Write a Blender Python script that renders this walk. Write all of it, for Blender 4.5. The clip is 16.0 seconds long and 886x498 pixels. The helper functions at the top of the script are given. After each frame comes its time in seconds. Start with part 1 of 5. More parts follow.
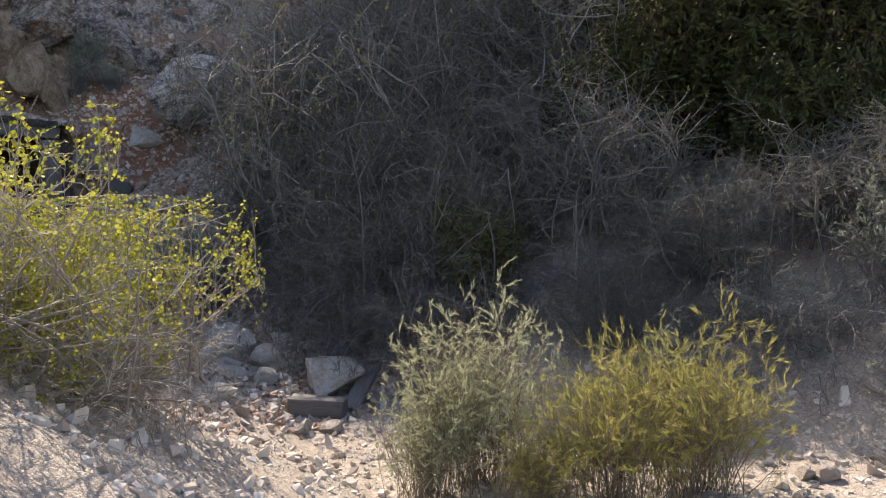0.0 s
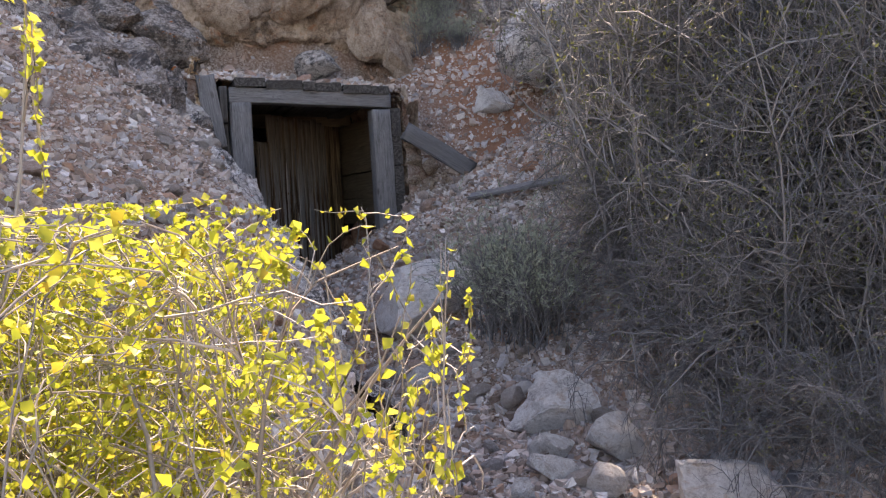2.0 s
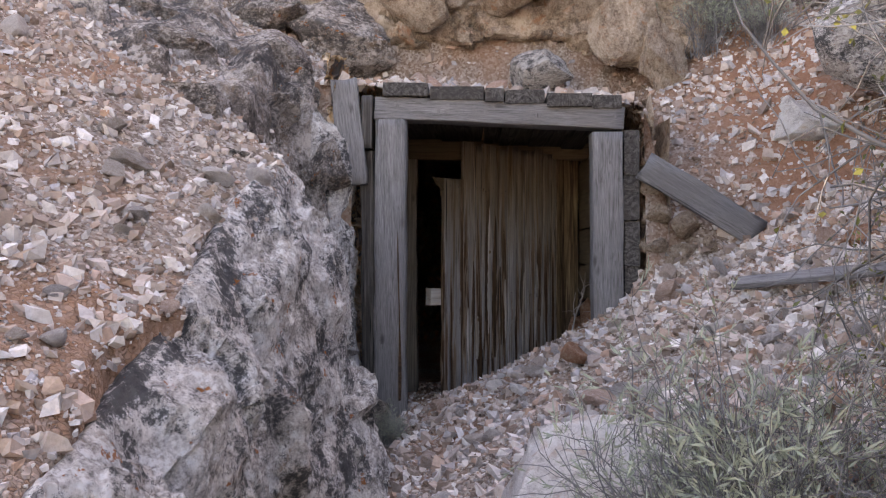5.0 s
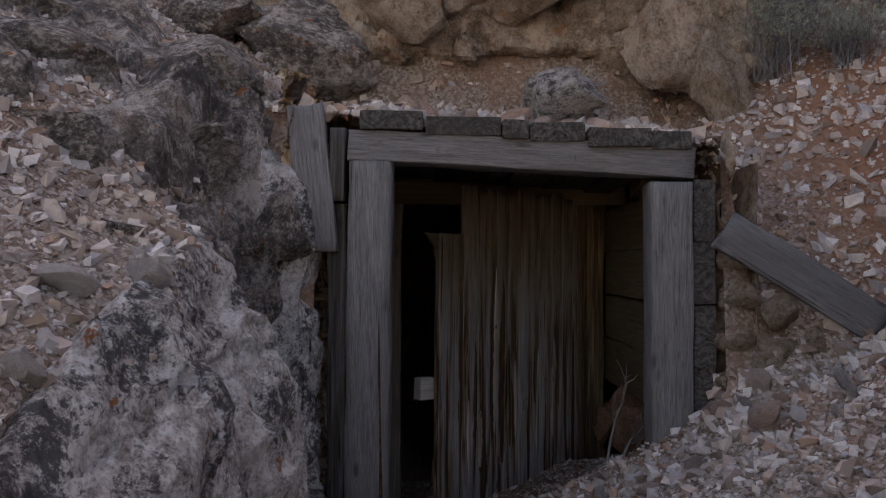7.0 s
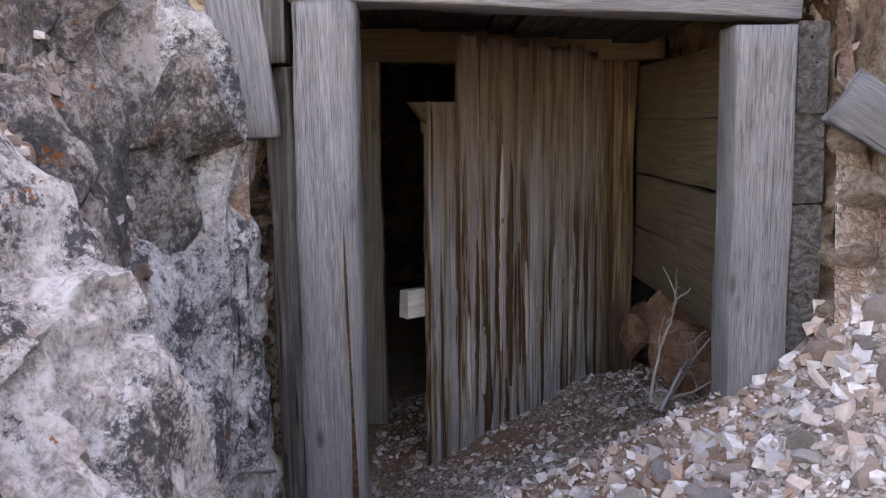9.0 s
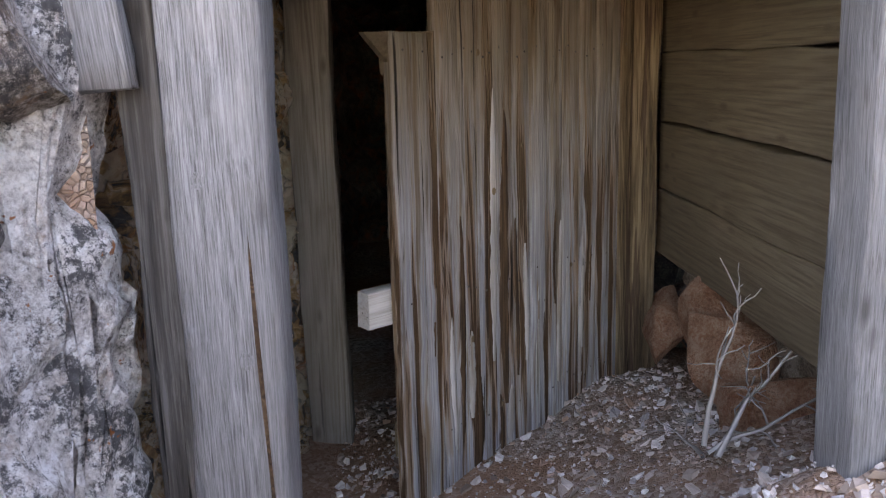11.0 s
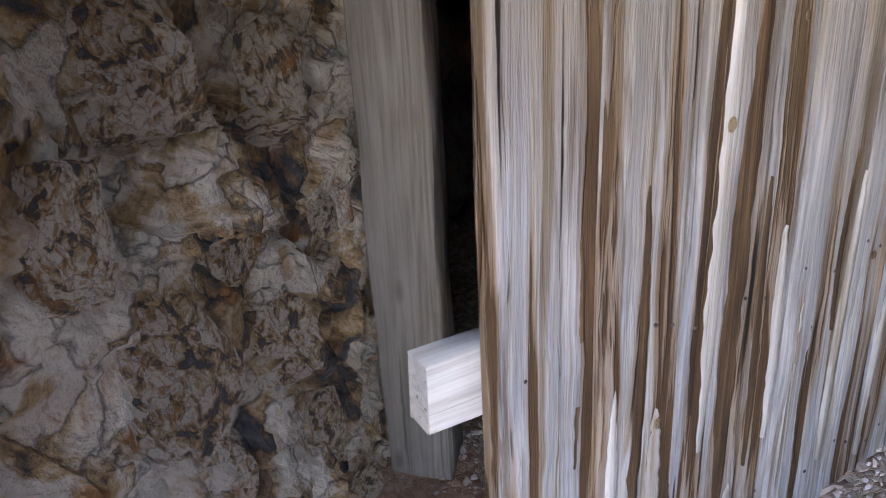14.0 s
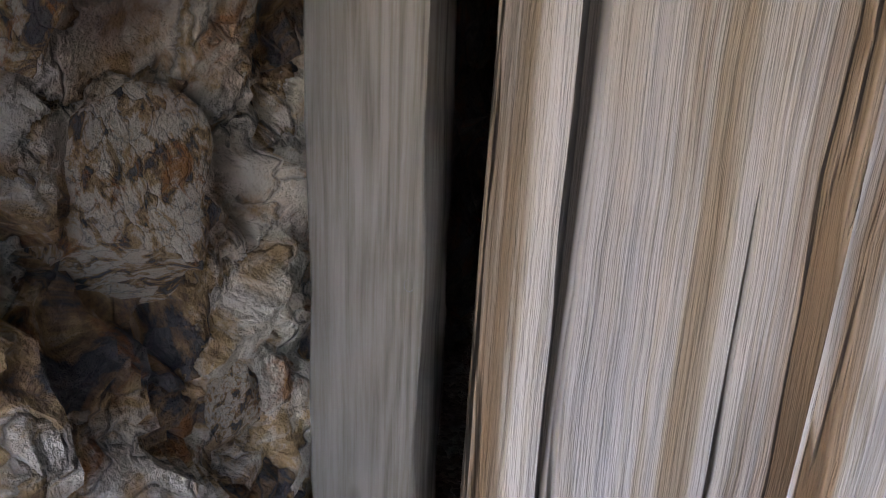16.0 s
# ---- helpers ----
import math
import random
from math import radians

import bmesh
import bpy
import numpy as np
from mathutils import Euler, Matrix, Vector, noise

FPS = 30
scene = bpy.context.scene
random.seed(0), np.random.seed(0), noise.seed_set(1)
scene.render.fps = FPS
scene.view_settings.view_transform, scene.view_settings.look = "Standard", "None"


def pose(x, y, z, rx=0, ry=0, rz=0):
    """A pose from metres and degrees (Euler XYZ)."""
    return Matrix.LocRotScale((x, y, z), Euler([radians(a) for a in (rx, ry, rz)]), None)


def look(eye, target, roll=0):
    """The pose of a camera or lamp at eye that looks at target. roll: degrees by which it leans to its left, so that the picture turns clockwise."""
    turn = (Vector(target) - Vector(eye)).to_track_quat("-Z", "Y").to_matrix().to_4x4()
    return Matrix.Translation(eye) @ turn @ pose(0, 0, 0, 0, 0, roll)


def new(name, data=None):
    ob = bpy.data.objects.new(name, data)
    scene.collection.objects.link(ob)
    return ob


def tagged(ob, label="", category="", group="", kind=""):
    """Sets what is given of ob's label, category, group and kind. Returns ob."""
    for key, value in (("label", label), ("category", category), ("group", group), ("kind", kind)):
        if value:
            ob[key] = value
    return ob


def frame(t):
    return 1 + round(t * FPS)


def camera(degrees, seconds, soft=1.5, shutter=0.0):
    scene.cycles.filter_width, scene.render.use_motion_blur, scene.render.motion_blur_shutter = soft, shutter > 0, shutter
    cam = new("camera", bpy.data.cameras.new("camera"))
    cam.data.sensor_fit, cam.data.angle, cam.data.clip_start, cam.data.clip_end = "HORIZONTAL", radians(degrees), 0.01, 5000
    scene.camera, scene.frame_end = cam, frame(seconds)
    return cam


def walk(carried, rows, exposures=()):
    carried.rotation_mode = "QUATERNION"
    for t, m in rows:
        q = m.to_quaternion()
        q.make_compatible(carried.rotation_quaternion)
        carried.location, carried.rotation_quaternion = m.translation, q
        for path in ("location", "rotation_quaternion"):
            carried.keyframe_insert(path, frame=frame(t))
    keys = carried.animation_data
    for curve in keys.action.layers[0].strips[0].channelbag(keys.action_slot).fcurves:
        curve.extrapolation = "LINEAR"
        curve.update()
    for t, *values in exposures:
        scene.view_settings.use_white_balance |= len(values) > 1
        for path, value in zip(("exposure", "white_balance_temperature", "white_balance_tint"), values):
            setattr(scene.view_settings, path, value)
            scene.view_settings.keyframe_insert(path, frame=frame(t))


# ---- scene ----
cam = camera(54.9, 16.0, soft=1.2)
PATH = [
    (0, (0.623, -0.04, 1.099), (-0.751, 1.411, 1.016), -2.5),
    (0.5, (0.102, 0.501, 1.081), (-1.597, 1.555, 1.133), -0.0),
    (1, (-0.532, 0.959, 1.113), (-2.356, 1.78, 1.095), -2.6),
    (1.5, (-1.1, 1.365, 1.158), (-2.949, 2.124, 1.084), -3.5),
    (2, (-1.564, 1.784, 1.212), (-3.437, 2.476, 1.104), -3.2),
    (2.5, (-2.049, 2.174, 1.336), (-3.925, 2.857, 1.214), -1.8),
    (3, (-2.496, 2.618, 1.343), (-4.448, 3.053, 1.292), -1.1),
    (3.5, (-3.008, 2.923, 1.336), (-4.981, 3.23, 1.22), -0.6),
    (4, (-3.496, 3.061, 1.373), (-5.483, 3.248, 1.233), 0.3),
    (4.5, (-3.985, 3.338, 1.405), (-5.985, 3.353, 1.395), 0.3),
    (5, (-4.447, 3.471, 1.42), (-6.445, 3.391, 1.427), 0.1),
    (5.2, (-4.677, 3.462, 1.43), (-6.675, 3.385, 1.407), 0.1),
    (7.3, (-6.208, 3.216, 1.834), (-8.208, 3.195, 1.887), 0.5),
    (7.5, (-6.336, 3.172, 1.853), (-8.335, 3.194, 1.825), 0.5),
    (8, (-6.594, 3.177, 1.831), (-8.58, 3.286, 1.628), 0.4),
    (8.5, (-7.014, 3.262, 1.864), (-9.002, 3.311, 1.658), -0.1),
    (8.7, (-7.112, 3.279, 1.9), (-9.096, 3.287, 1.641), -0.2),
    (10.8, (-8.13, 3.275, 1.887), (-10.091, 3.304, 1.495), -2.0),
    (11, (-8.299, 3.309, 1.898), (-10.252, 3.351, 1.471), -1.6),
    (11.5, (-8.811, 3.399, 1.967), (-10.749, 3.309, 1.482), -1.5),
    (12, (-9.163, 3.364, 2.009), (-11.1, 3.209, 1.537), -1.5),
    (12.5, (-9.288, 3.35, 2.051), (-11.237, 3.307, 1.604), 0.2),
    (13, (-9.498, 3.361, 2.005), (-11.43, 3.266, 1.496), 0.6),
    (13.5, (-9.844, 3.385, 1.893), (-11.706, 3.172, 1.196), -0.5),
    (14, (-10.02, 3.389, 1.837), (-11.802, 2.995, 1.02), -3.0),
    (14.5, (-10.265, 3.364, 1.801), (-12.073, 3.002, 1.026), 0.3),
    (15, (-10.419, 3.306, 1.749), (-12.234, 2.994, 0.969), 2.2),
    (15.5, (-10.59, 3.242, 1.752), (-12.403, 2.828, 1.015), 2.4),
    (16, (-10.824, 3.258, 1.772), (-12.633, 2.808, 1.048), 2.7),
]
EXPOSURES = [(0.0, 0.75, 7600, 15), (0.5, 1.4, 7700, 17), (1.0, 1.75, 7900, 18), (1.5, 1.6, 8100, 21), (2.5, 2.0, 8700, 26), (3.0, 2.1, 9000, 26), (5.0, 2.6, 9700, 28), (7.3, 1.2, 9700, 28), (7.5, 1.5, 9700, 28), (8.0, 2.4, 9700, 28), (8.5, 3.08, 9900, 30), (8.7, 3.2, 9800, 29), (11.0, 4.0, 9500, 26), (12.0, 4.6, 9000, 26), (13.0, 5.0, 8900, 27), (14.0, 5.2, 8900, 28), (16.0, 5.35, 8700, 26)]
walk(cam, [(t, look(eye, target, roll)) for t, eye, target, roll in PATH], EXPOSURES)

# ---- light ----
SUN_AZ, SUN_EL = radians(163), radians(45)          # direction to the sun, from +x towards +y
world = bpy.data.worlds.new("sky")
scene.world = world
world.use_nodes = True
wn = world.node_tree
sky = wn.nodes.new("ShaderNodeTexSky")
sky.sky_type, sky.sun_disc = "NISHITA", False
sky.sun_elevation, sky.sun_rotation = SUN_EL, radians(90) - SUN_AZ
wn.links.new(sky.outputs[0], wn.nodes["Background"].inputs[0])
wn.nodes["Background"].inputs[1].default_value = 0.15
sun = new("sun", bpy.data.lights.new("sun", "SUN"))
sun.data.energy, sun.data.angle, sun.data.color = 5.0, radians(0.5), (1.0, 0.93, 0.82)
sun.matrix_world = look((0, 0, 0), (-math.cos(SUN_AZ) * math.cos(SUN_EL), -math.sin(SUN_AZ) * math.cos(SUN_EL), -math.sin(SUN_EL)))


# ---- materials ----
class Nodes:
    """A small wrapper to write node materials briefly."""

    def __init__(self, name, rough=0.9):
        self.mat = bpy.data.materials.new(name)
        self.mat.use_nodes = True
        self.t = self.mat.node_tree
        self.b = self.t.nodes["Principled BSDF"]
        self.b.inputs["Roughness"].default_value = rough
        self.b.inputs["Specular IOR Level"].default_value = 0.3

    def put(self, socket, v):
        if isinstance(v, bpy.types.NodeSocket):
            self.t.links.new(v, socket)
        else:
            socket.default_value = v

    def coords(self, kind="Object", scale=(1, 1, 1), shift=True):
        tc = self.t.nodes.new("ShaderNodeTexCoord")
        out = tc.outputs[kind]
        if shift:
            info = self.t.nodes.new("ShaderNodeObjectInfo")
            mul = self.math("MULTIPLY", info.outputs["Random"], 37.0)
            add = self.t.nodes.new("ShaderNodeVectorMath")
            add.operation = "ADD"
            self.put(add.inputs[0], out)
            self.put(add.inputs[1], mul)
            out = add.outputs[0]
        mp = self.t.nodes.new("ShaderNodeMapping")
        self.put(mp.inputs["Vector"], out)
        mp.inputs["Scale"].default_value = scale
        return mp.outputs[0]

    def noise(self, vec, scale, detail=5, rough=0.6, dist=0.0):
        n = self.t.nodes.new("ShaderNodeTexNoise")
        self.put(n.inputs["Vector"], vec)
        for k, v in (("Scale", scale), ("Detail", detail), ("Roughness", rough), ("Distortion", dist)):
            n.inputs[k].default_value = v
        return n.outputs["Fac"]

    def cells(self, vec, scale, feature="F1", out="Distance"):
        n = self.t.nodes.new("ShaderNodeTexVoronoi")
        n.feature = feature
        self.put(n.inputs["Vector"], vec)
        n.inputs["Scale"].default_value = scale
        return n.outputs[out]

    def math(self, op, a, b=0.0, c=0.0):
        n = self.t.nodes.new("ShaderNodeMath")
        n.operation = op
        for i, v in enumerate((a, b, c)):
            self.put(n.inputs[i], v)
        return n.outputs[0]

    def ramp(self, fac, *stops):
        n = self.t.nodes.new("ShaderNodeValToRGB")
        e = n.color_ramp.elements
        while len(e) < len(stops):
            e.new(0.5)
        for el, (p, c) in zip(e, stops):
            el.position = p
            el.color = (*c, 1) if isinstance(c, tuple) else (c, c, c, 1)
        self.put(n.inputs[0], fac)
        return n.outputs[0]

    def mix(self, fac, a, b, how="MIX"):
        n = self.t.nodes.new("ShaderNodeMix")
        n.data_type, n.blend_type = "RGBA", how
        self.put(n.inputs[0], fac)
        for i, v in ((6, a), (7, b)):
            self.put(n.inputs[i], (*v, 1) if isinstance(v, tuple) else v)
        return n.outputs[2]

    def sep(self, vec, axis):
        n = self.t.nodes.new("ShaderNodeSeparateXYZ")
        self.put(n.inputs[0], vec)
        return n.outputs[axis]

    def random(self):
        return self.t.nodes.new("ShaderNodeObjectInfo").outputs["Random"]

    def island(self):
        return self.t.nodes.new("ShaderNodeNewGeometry").outputs["Random Per Island"]

    def done(self, colour, height=None, strength=0.5, dist=0.02):
        self.put(self.b.inputs["Base Color"], colour)
        if height is not None:
            n = self.t.nodes.new("ShaderNodeBump")
            n.inputs["Strength"].default_value, n.inputs["Distance"].default_value = strength, dist
            self.put(n.inputs["Height"], height)
            self.put(self.b.inputs["Normal"], n.outputs[0])
        return self.mat


def wood(name, dark, mid, light, bump=0.6, rot=None, band=40, split=1.0, sharp=0.38, along=0.9, rings=0.045, hair=150):
    """Weathered timber; the grain runs along the piece's own x."""
    m = Nodes(name, 0.85)
    fib = m.noise(m.coords(scale=(along, band, band)), 1.0, 6, 0.7, 0.8)
    fine = m.noise(m.coords(scale=(hair / 36, hair, hair)), 1.0, 4, 0.7)
    patch = m.noise(m.coords(scale=(1.1, 5, 5)), 1.0, 4, 0.6)
    ring = m.math("SINE", m.math("MULTIPLY", m.noise(m.coords(scale=(0.45, 6, 6)), 1.0, 2, 0.4, 0.25), 85.0))
    grain = m.math("ADD", m.math("MULTIPLY", fib, 1.0 - sharp), m.math("MULTIPLY", fine, sharp))
    grain = m.math("ADD", grain, m.math("MULTIPLY", ring, rings))
    col = m.ramp(grain, (0.36, dark), (0.48, mid), (0.60, light))
    col = m.mix(m.ramp(patch, (0.35, 0.0), (0.75, 0.75)), col, tuple(0.55 * a + 0.45 * b for a, b in zip(mid, dark)))
    knot = m.cells(m.coords(scale=(3.2, 9, 9)), 1.0)
    col = m.mix(m.ramp(knot, (0.05, 0.85), (0.16, 0.0)), col, dark)
    h = grain
    if rot:
        streak = m.noise(m.coords(scale=(0.8, 19, 19)), 1.0, 4, 0.55, 0.5)
        k = m.ramp(m.math("ADD", streak, m.math("MULTIPLY", m.math("SUBTRACT", fine, 0.5), 0.12)), (0.545, 0.0), (0.59, 0.95))
        col = m.mix(k, col, m.mix(fine, rot, tuple(6.0 * c for c in rot)))
        h = m.math("SUBTRACT", h, m.math("MULTIPLY", k, 0.8))
    crack = m.noise(m.coords(scale=(0.7, 55, 55)), 1.0, 2, 0.5, 0.3)
    ck = m.ramp(crack, (0.27, 1.0), (0.33, 0.0))
    ck = m.math("MULTIPLY", ck, split)
    col = m.mix(ck, col, tuple(0.25 * c for c in dark))
    h = m.math("SUBTRACT", h, ck)
    return m.done(col, h, bump, 0.012)


def stone(name, dark, mid, light, stain=(0.30, 0.13, 0.05), lichen=0.0, size=1.0, per_piece=0.0, gloss=0.9, rusty=0.54, relief=1.0):
    """Broken limestone with dark and rusty patches."""
    m = Nodes(name, gloss)
    v = m.coords()
    big = m.noise(v, 2.2 / size, 6, 0.65, 0.6)
    fine = m.noise(v, 16 / size, 8, 0.75, 0.3)
    speck = m.noise(v, 90, 5, 0.75)
    vein = m.cells(v, 5 / size, "DISTANCE_TO_EDGE")
    tone = m.math("ADD", m.math("ADD", m.math("MULTIPLY", big, 0.36), m.math("MULTIPLY", fine, 0.36)), m.math("MULTIPLY", speck, 0.28))
    col = m.ramp(tone, (0.41, dark), (0.485, mid), (0.56, light))
    rust = m.noise(v, 3.1 / size, 5, 0.7, 1.5)
    col = m.mix(m.ramp(rust, (rusty, 0.0), (rusty + 0.16, 0.85)), col, stain)
    if lichen:
        white = m.noise(v, 8.0 / size, 10, 0.82, 0.1)
        col = m.mix(m.ramp(white, (0.52, 0.0), (0.58, 0.8)), col, tuple(min(0.9, 1.12 * c) for c in light))
        spots = m.math("ADD", m.math("MULTIPLY", m.noise(v, 15 / size, 10, 0.88, 0.0), 0.6), m.math("MULTIPLY", m.noise(v, 2.1 / size, 4, 0.6), 0.4))
        col = m.mix(m.ramp(spots, (0.512, 0.0), (0.54, lichen)), col, (0.045, 0.047, 0.052))
        spots2 = m.noise(v, 5.3 / size, 4, 0.7)
        col = m.mix(m.ramp(spots2, (0.655, 0.0), (0.675, 0.9)), col, (0.42, 0.13, 0.03))
    if per_piece:
        r = m.random()
        col = m.mix(per_piece, col, m.ramp(r, (0.0, (0.24, 0.19, 0.16)), (0.3, (0.56, 0.50, 0.46)), (0.5, (0.44, 0.20, 0.11)), (0.68, (0.85, 0.82, 0.79)), (0.85, (0.28, 0.26, 0.27)), (1.0, (0.6, 0.54, 0.50))), "MIX")
    h = m.math("ADD", m.math("ADD", m.math("MULTIPLY", big, 0.6), m.math("MULTIPLY", fine, 0.8)), m.math("MULTIPLY", speck, 0.15))
    h = m.math("ADD", h, m.math("MULTIPLY", m.ramp(vein, (0.0, 0.0), (0.06, 1.0)), 0.12))
    return m.done(col, h, 0.9, 0.05 * size * relief)


def adit_rock():
    """Broken rock of cream, ochre, rust and wet black blocks."""
    m = Nodes("adit_rock", 0.6)
    v = m.coords()
    big, fine, speck = m.noise(v, 4.5, 6, 0.65, 0.8), m.noise(v, 24, 7, 0.7, 0.4), m.noise(v, 95, 4, 0.7)
    wob = m.t.nodes.new("ShaderNodeVectorMath")
    wob.operation = "MULTIPLY_ADD"
    soft = m.t.nodes.new("ShaderNodeTexNoise")
    m.put(soft.inputs["Vector"], v)
    soft.inputs["Scale"].default_value, soft.inputs["Detail"].default_value = 6, 6
    m.put(wob.inputs[0], soft.outputs["Color"])
    wob.inputs[1].default_value = (0.30, 0.30, 0.30)
    m.put(wob.inputs[2], v)
    block = m.sep(m.cells(wob.outputs[0], 5.5, "F1", "Color"), 0)
    seam = m.cells(wob.outputs[0], 5.5, "DISTANCE_TO_EDGE")
    key = m.math("ADD", m.math("MULTIPLY", block, 0.30), m.math("MULTIPLY", m.math("SUBTRACT", big, 0.335), 1.7))
    col = m.ramp(key, (0.05, (0.62, 0.40, 0.22)), (0.22, (0.86, 0.76, 0.64)), (0.36, (0.82, 0.72, 0.61)), (0.48, (0.64, 0.42, 0.22)), (0.57, (0.32, 0.20, 0.12)), (0.64, (0.09, 0.088, 0.095)), (0.95, (0.28, 0.255, 0.25)))
    col = m.mix(m.ramp(fine, (0.34, 0.4), (0.45, 0.0)), col, (0.20, 0.12, 0.07))
    col = m.mix(m.ramp(m.noise(v, 3.3, 5, 0.7, 1.4), (0.57, 0.0), (0.66, 0.85)), col, m.mix(fine, (0.34, 0.10, 0.025), (0.68, 0.30, 0.10)))
    col = m.mix(m.ramp(seam, (0.0, 0.5), (0.05, 0.0)), col, (0.05, 0.04, 0.035))
    m.put(m.b.inputs["Roughness"], m.ramp(key, (0.5, 0.75), (0.75, 0.38)))
    h = m.math("ADD", m.math("ADD", m.math("MULTIPLY", big, 0.5), m.math("MULTIPLY", fine, 0.9)), m.math("MULTIPLY", speck, 0.2))
    h = m.math("ADD", h, m.math("MULTIPLY", m.ramp(seam, (0.0, 0.0), (0.05, 1.0)), 0.25))
    return m.done(col, h, 1.0, 0.06)


def old_plank():
    """Sun-bleached planks with broad grain, tan stains and crisp brown rot; the grain runs along x, upwards."""
    m = Nodes("door_wood", 0.85)
    wash = m.noise(m.coords(scale=(0.5, 20, 20)), 1.0, 3, 0.5, 0.7)
    fib = m.noise(m.coords(scale=(0.9, 30, 30)), 1.0, 5, 0.62, 0.6)
    fine = m.noise(m.coords(scale=(7, 260, 260)), 1.0, 4, 0.7)
    col = m.ramp(wash, (0.28, (0.10, 0.065, 0.04)), (0.37, (0.22, 0.19, 0.165)), (0.45, (0.335, 0.335, 0.35)), (0.53, (0.20, 0.21, 0.235)), (0.61, (0.35, 0.345, 0.345)), (0.70, (0.19, 0.135, 0.09)))
    bow = m.math("MULTIPLY", m.noise(m.coords(scale=(0.5, 7, 7)), 1.0, 2, 0.45, 0.5), 130.0)
    ring = m.math("SINE", m.math("ADD", bow, m.math("MULTIPLY", fib, 4.0)))
    col = m.mix(m.ramp(ring, (0.4, 0.0), (1.0, 0.30)), col, (0.17, 0.14, 0.11))
    col = m.mix(m.ramp(fib, (0.38, 0.8), (0.47, 0.0)), col, (0.075, 0.052, 0.036))
    col = m.mix(m.ramp(fine, (0.3, 0.35), (0.6, 0.0)), col, (0.14, 0.12, 0.10))
    x = m.sep(m.coords(shift=False), 0)
    mid = m.ramp(m.math("MULTIPLY", x, 0.5), (0.05, 0.03), (0.3, 0.085), (0.62, 0.07), (0.85, 0.0))
    streak = m.math("ADD", m.noise(m.coords(scale=(0.62, 17, 17)), 1.0, 4, 0.55, 0.6), m.math("ADD", mid, m.math("MULTIPLY", m.math("SUBTRACT", fib, 0.5), 0.16)))
    col = m.mix(m.ramp(streak, (0.55, 0.0), (0.62, 0.75)), col, m.mix(fib, (0.10, 0.05, 0.022), (0.25, 0.155, 0.09)))
    rot = m.ramp(streak, (0.62, 0.0), (0.65, 0.97))
    col = m.mix(rot, col, m.mix(fine, (0.012, 0.007, 0.004), (0.11, 0.055, 0.026)))
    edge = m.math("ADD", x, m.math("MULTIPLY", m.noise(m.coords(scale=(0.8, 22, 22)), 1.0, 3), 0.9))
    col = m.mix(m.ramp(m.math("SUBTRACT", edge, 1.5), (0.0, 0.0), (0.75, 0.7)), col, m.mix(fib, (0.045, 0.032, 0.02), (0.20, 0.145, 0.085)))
    crack = m.ramp(m.noise(m.coords(scale=(0.6, 42, 42)), 1.0, 2, 0.5, 0.3), (0.275, 1.0), (0.32, 0.0))
    col = m.mix(crack, col, (0.012, 0.009, 0.007))
    knot = m.cells(m.coords(scale=(2.4, 9, 9)), 1.0)
    col = m.mix(m.ramp(knot, (0.04, 0.9), (0.10, 0.0)), col, (0.10, 0.06, 0.035))
    h = m.math("ADD", m.math("MULTIPLY", fib, 0.7), m.math("MULTIPLY", fine, 0.25))
    h = m.math("SUBTRACT", m.math("SUBTRACT", h, m.math("MULTIPLY", rot, 0.9)), m.math("MULTIPLY", crack, 1.2))
    return m.done(col, h, 0.9, 0.012)


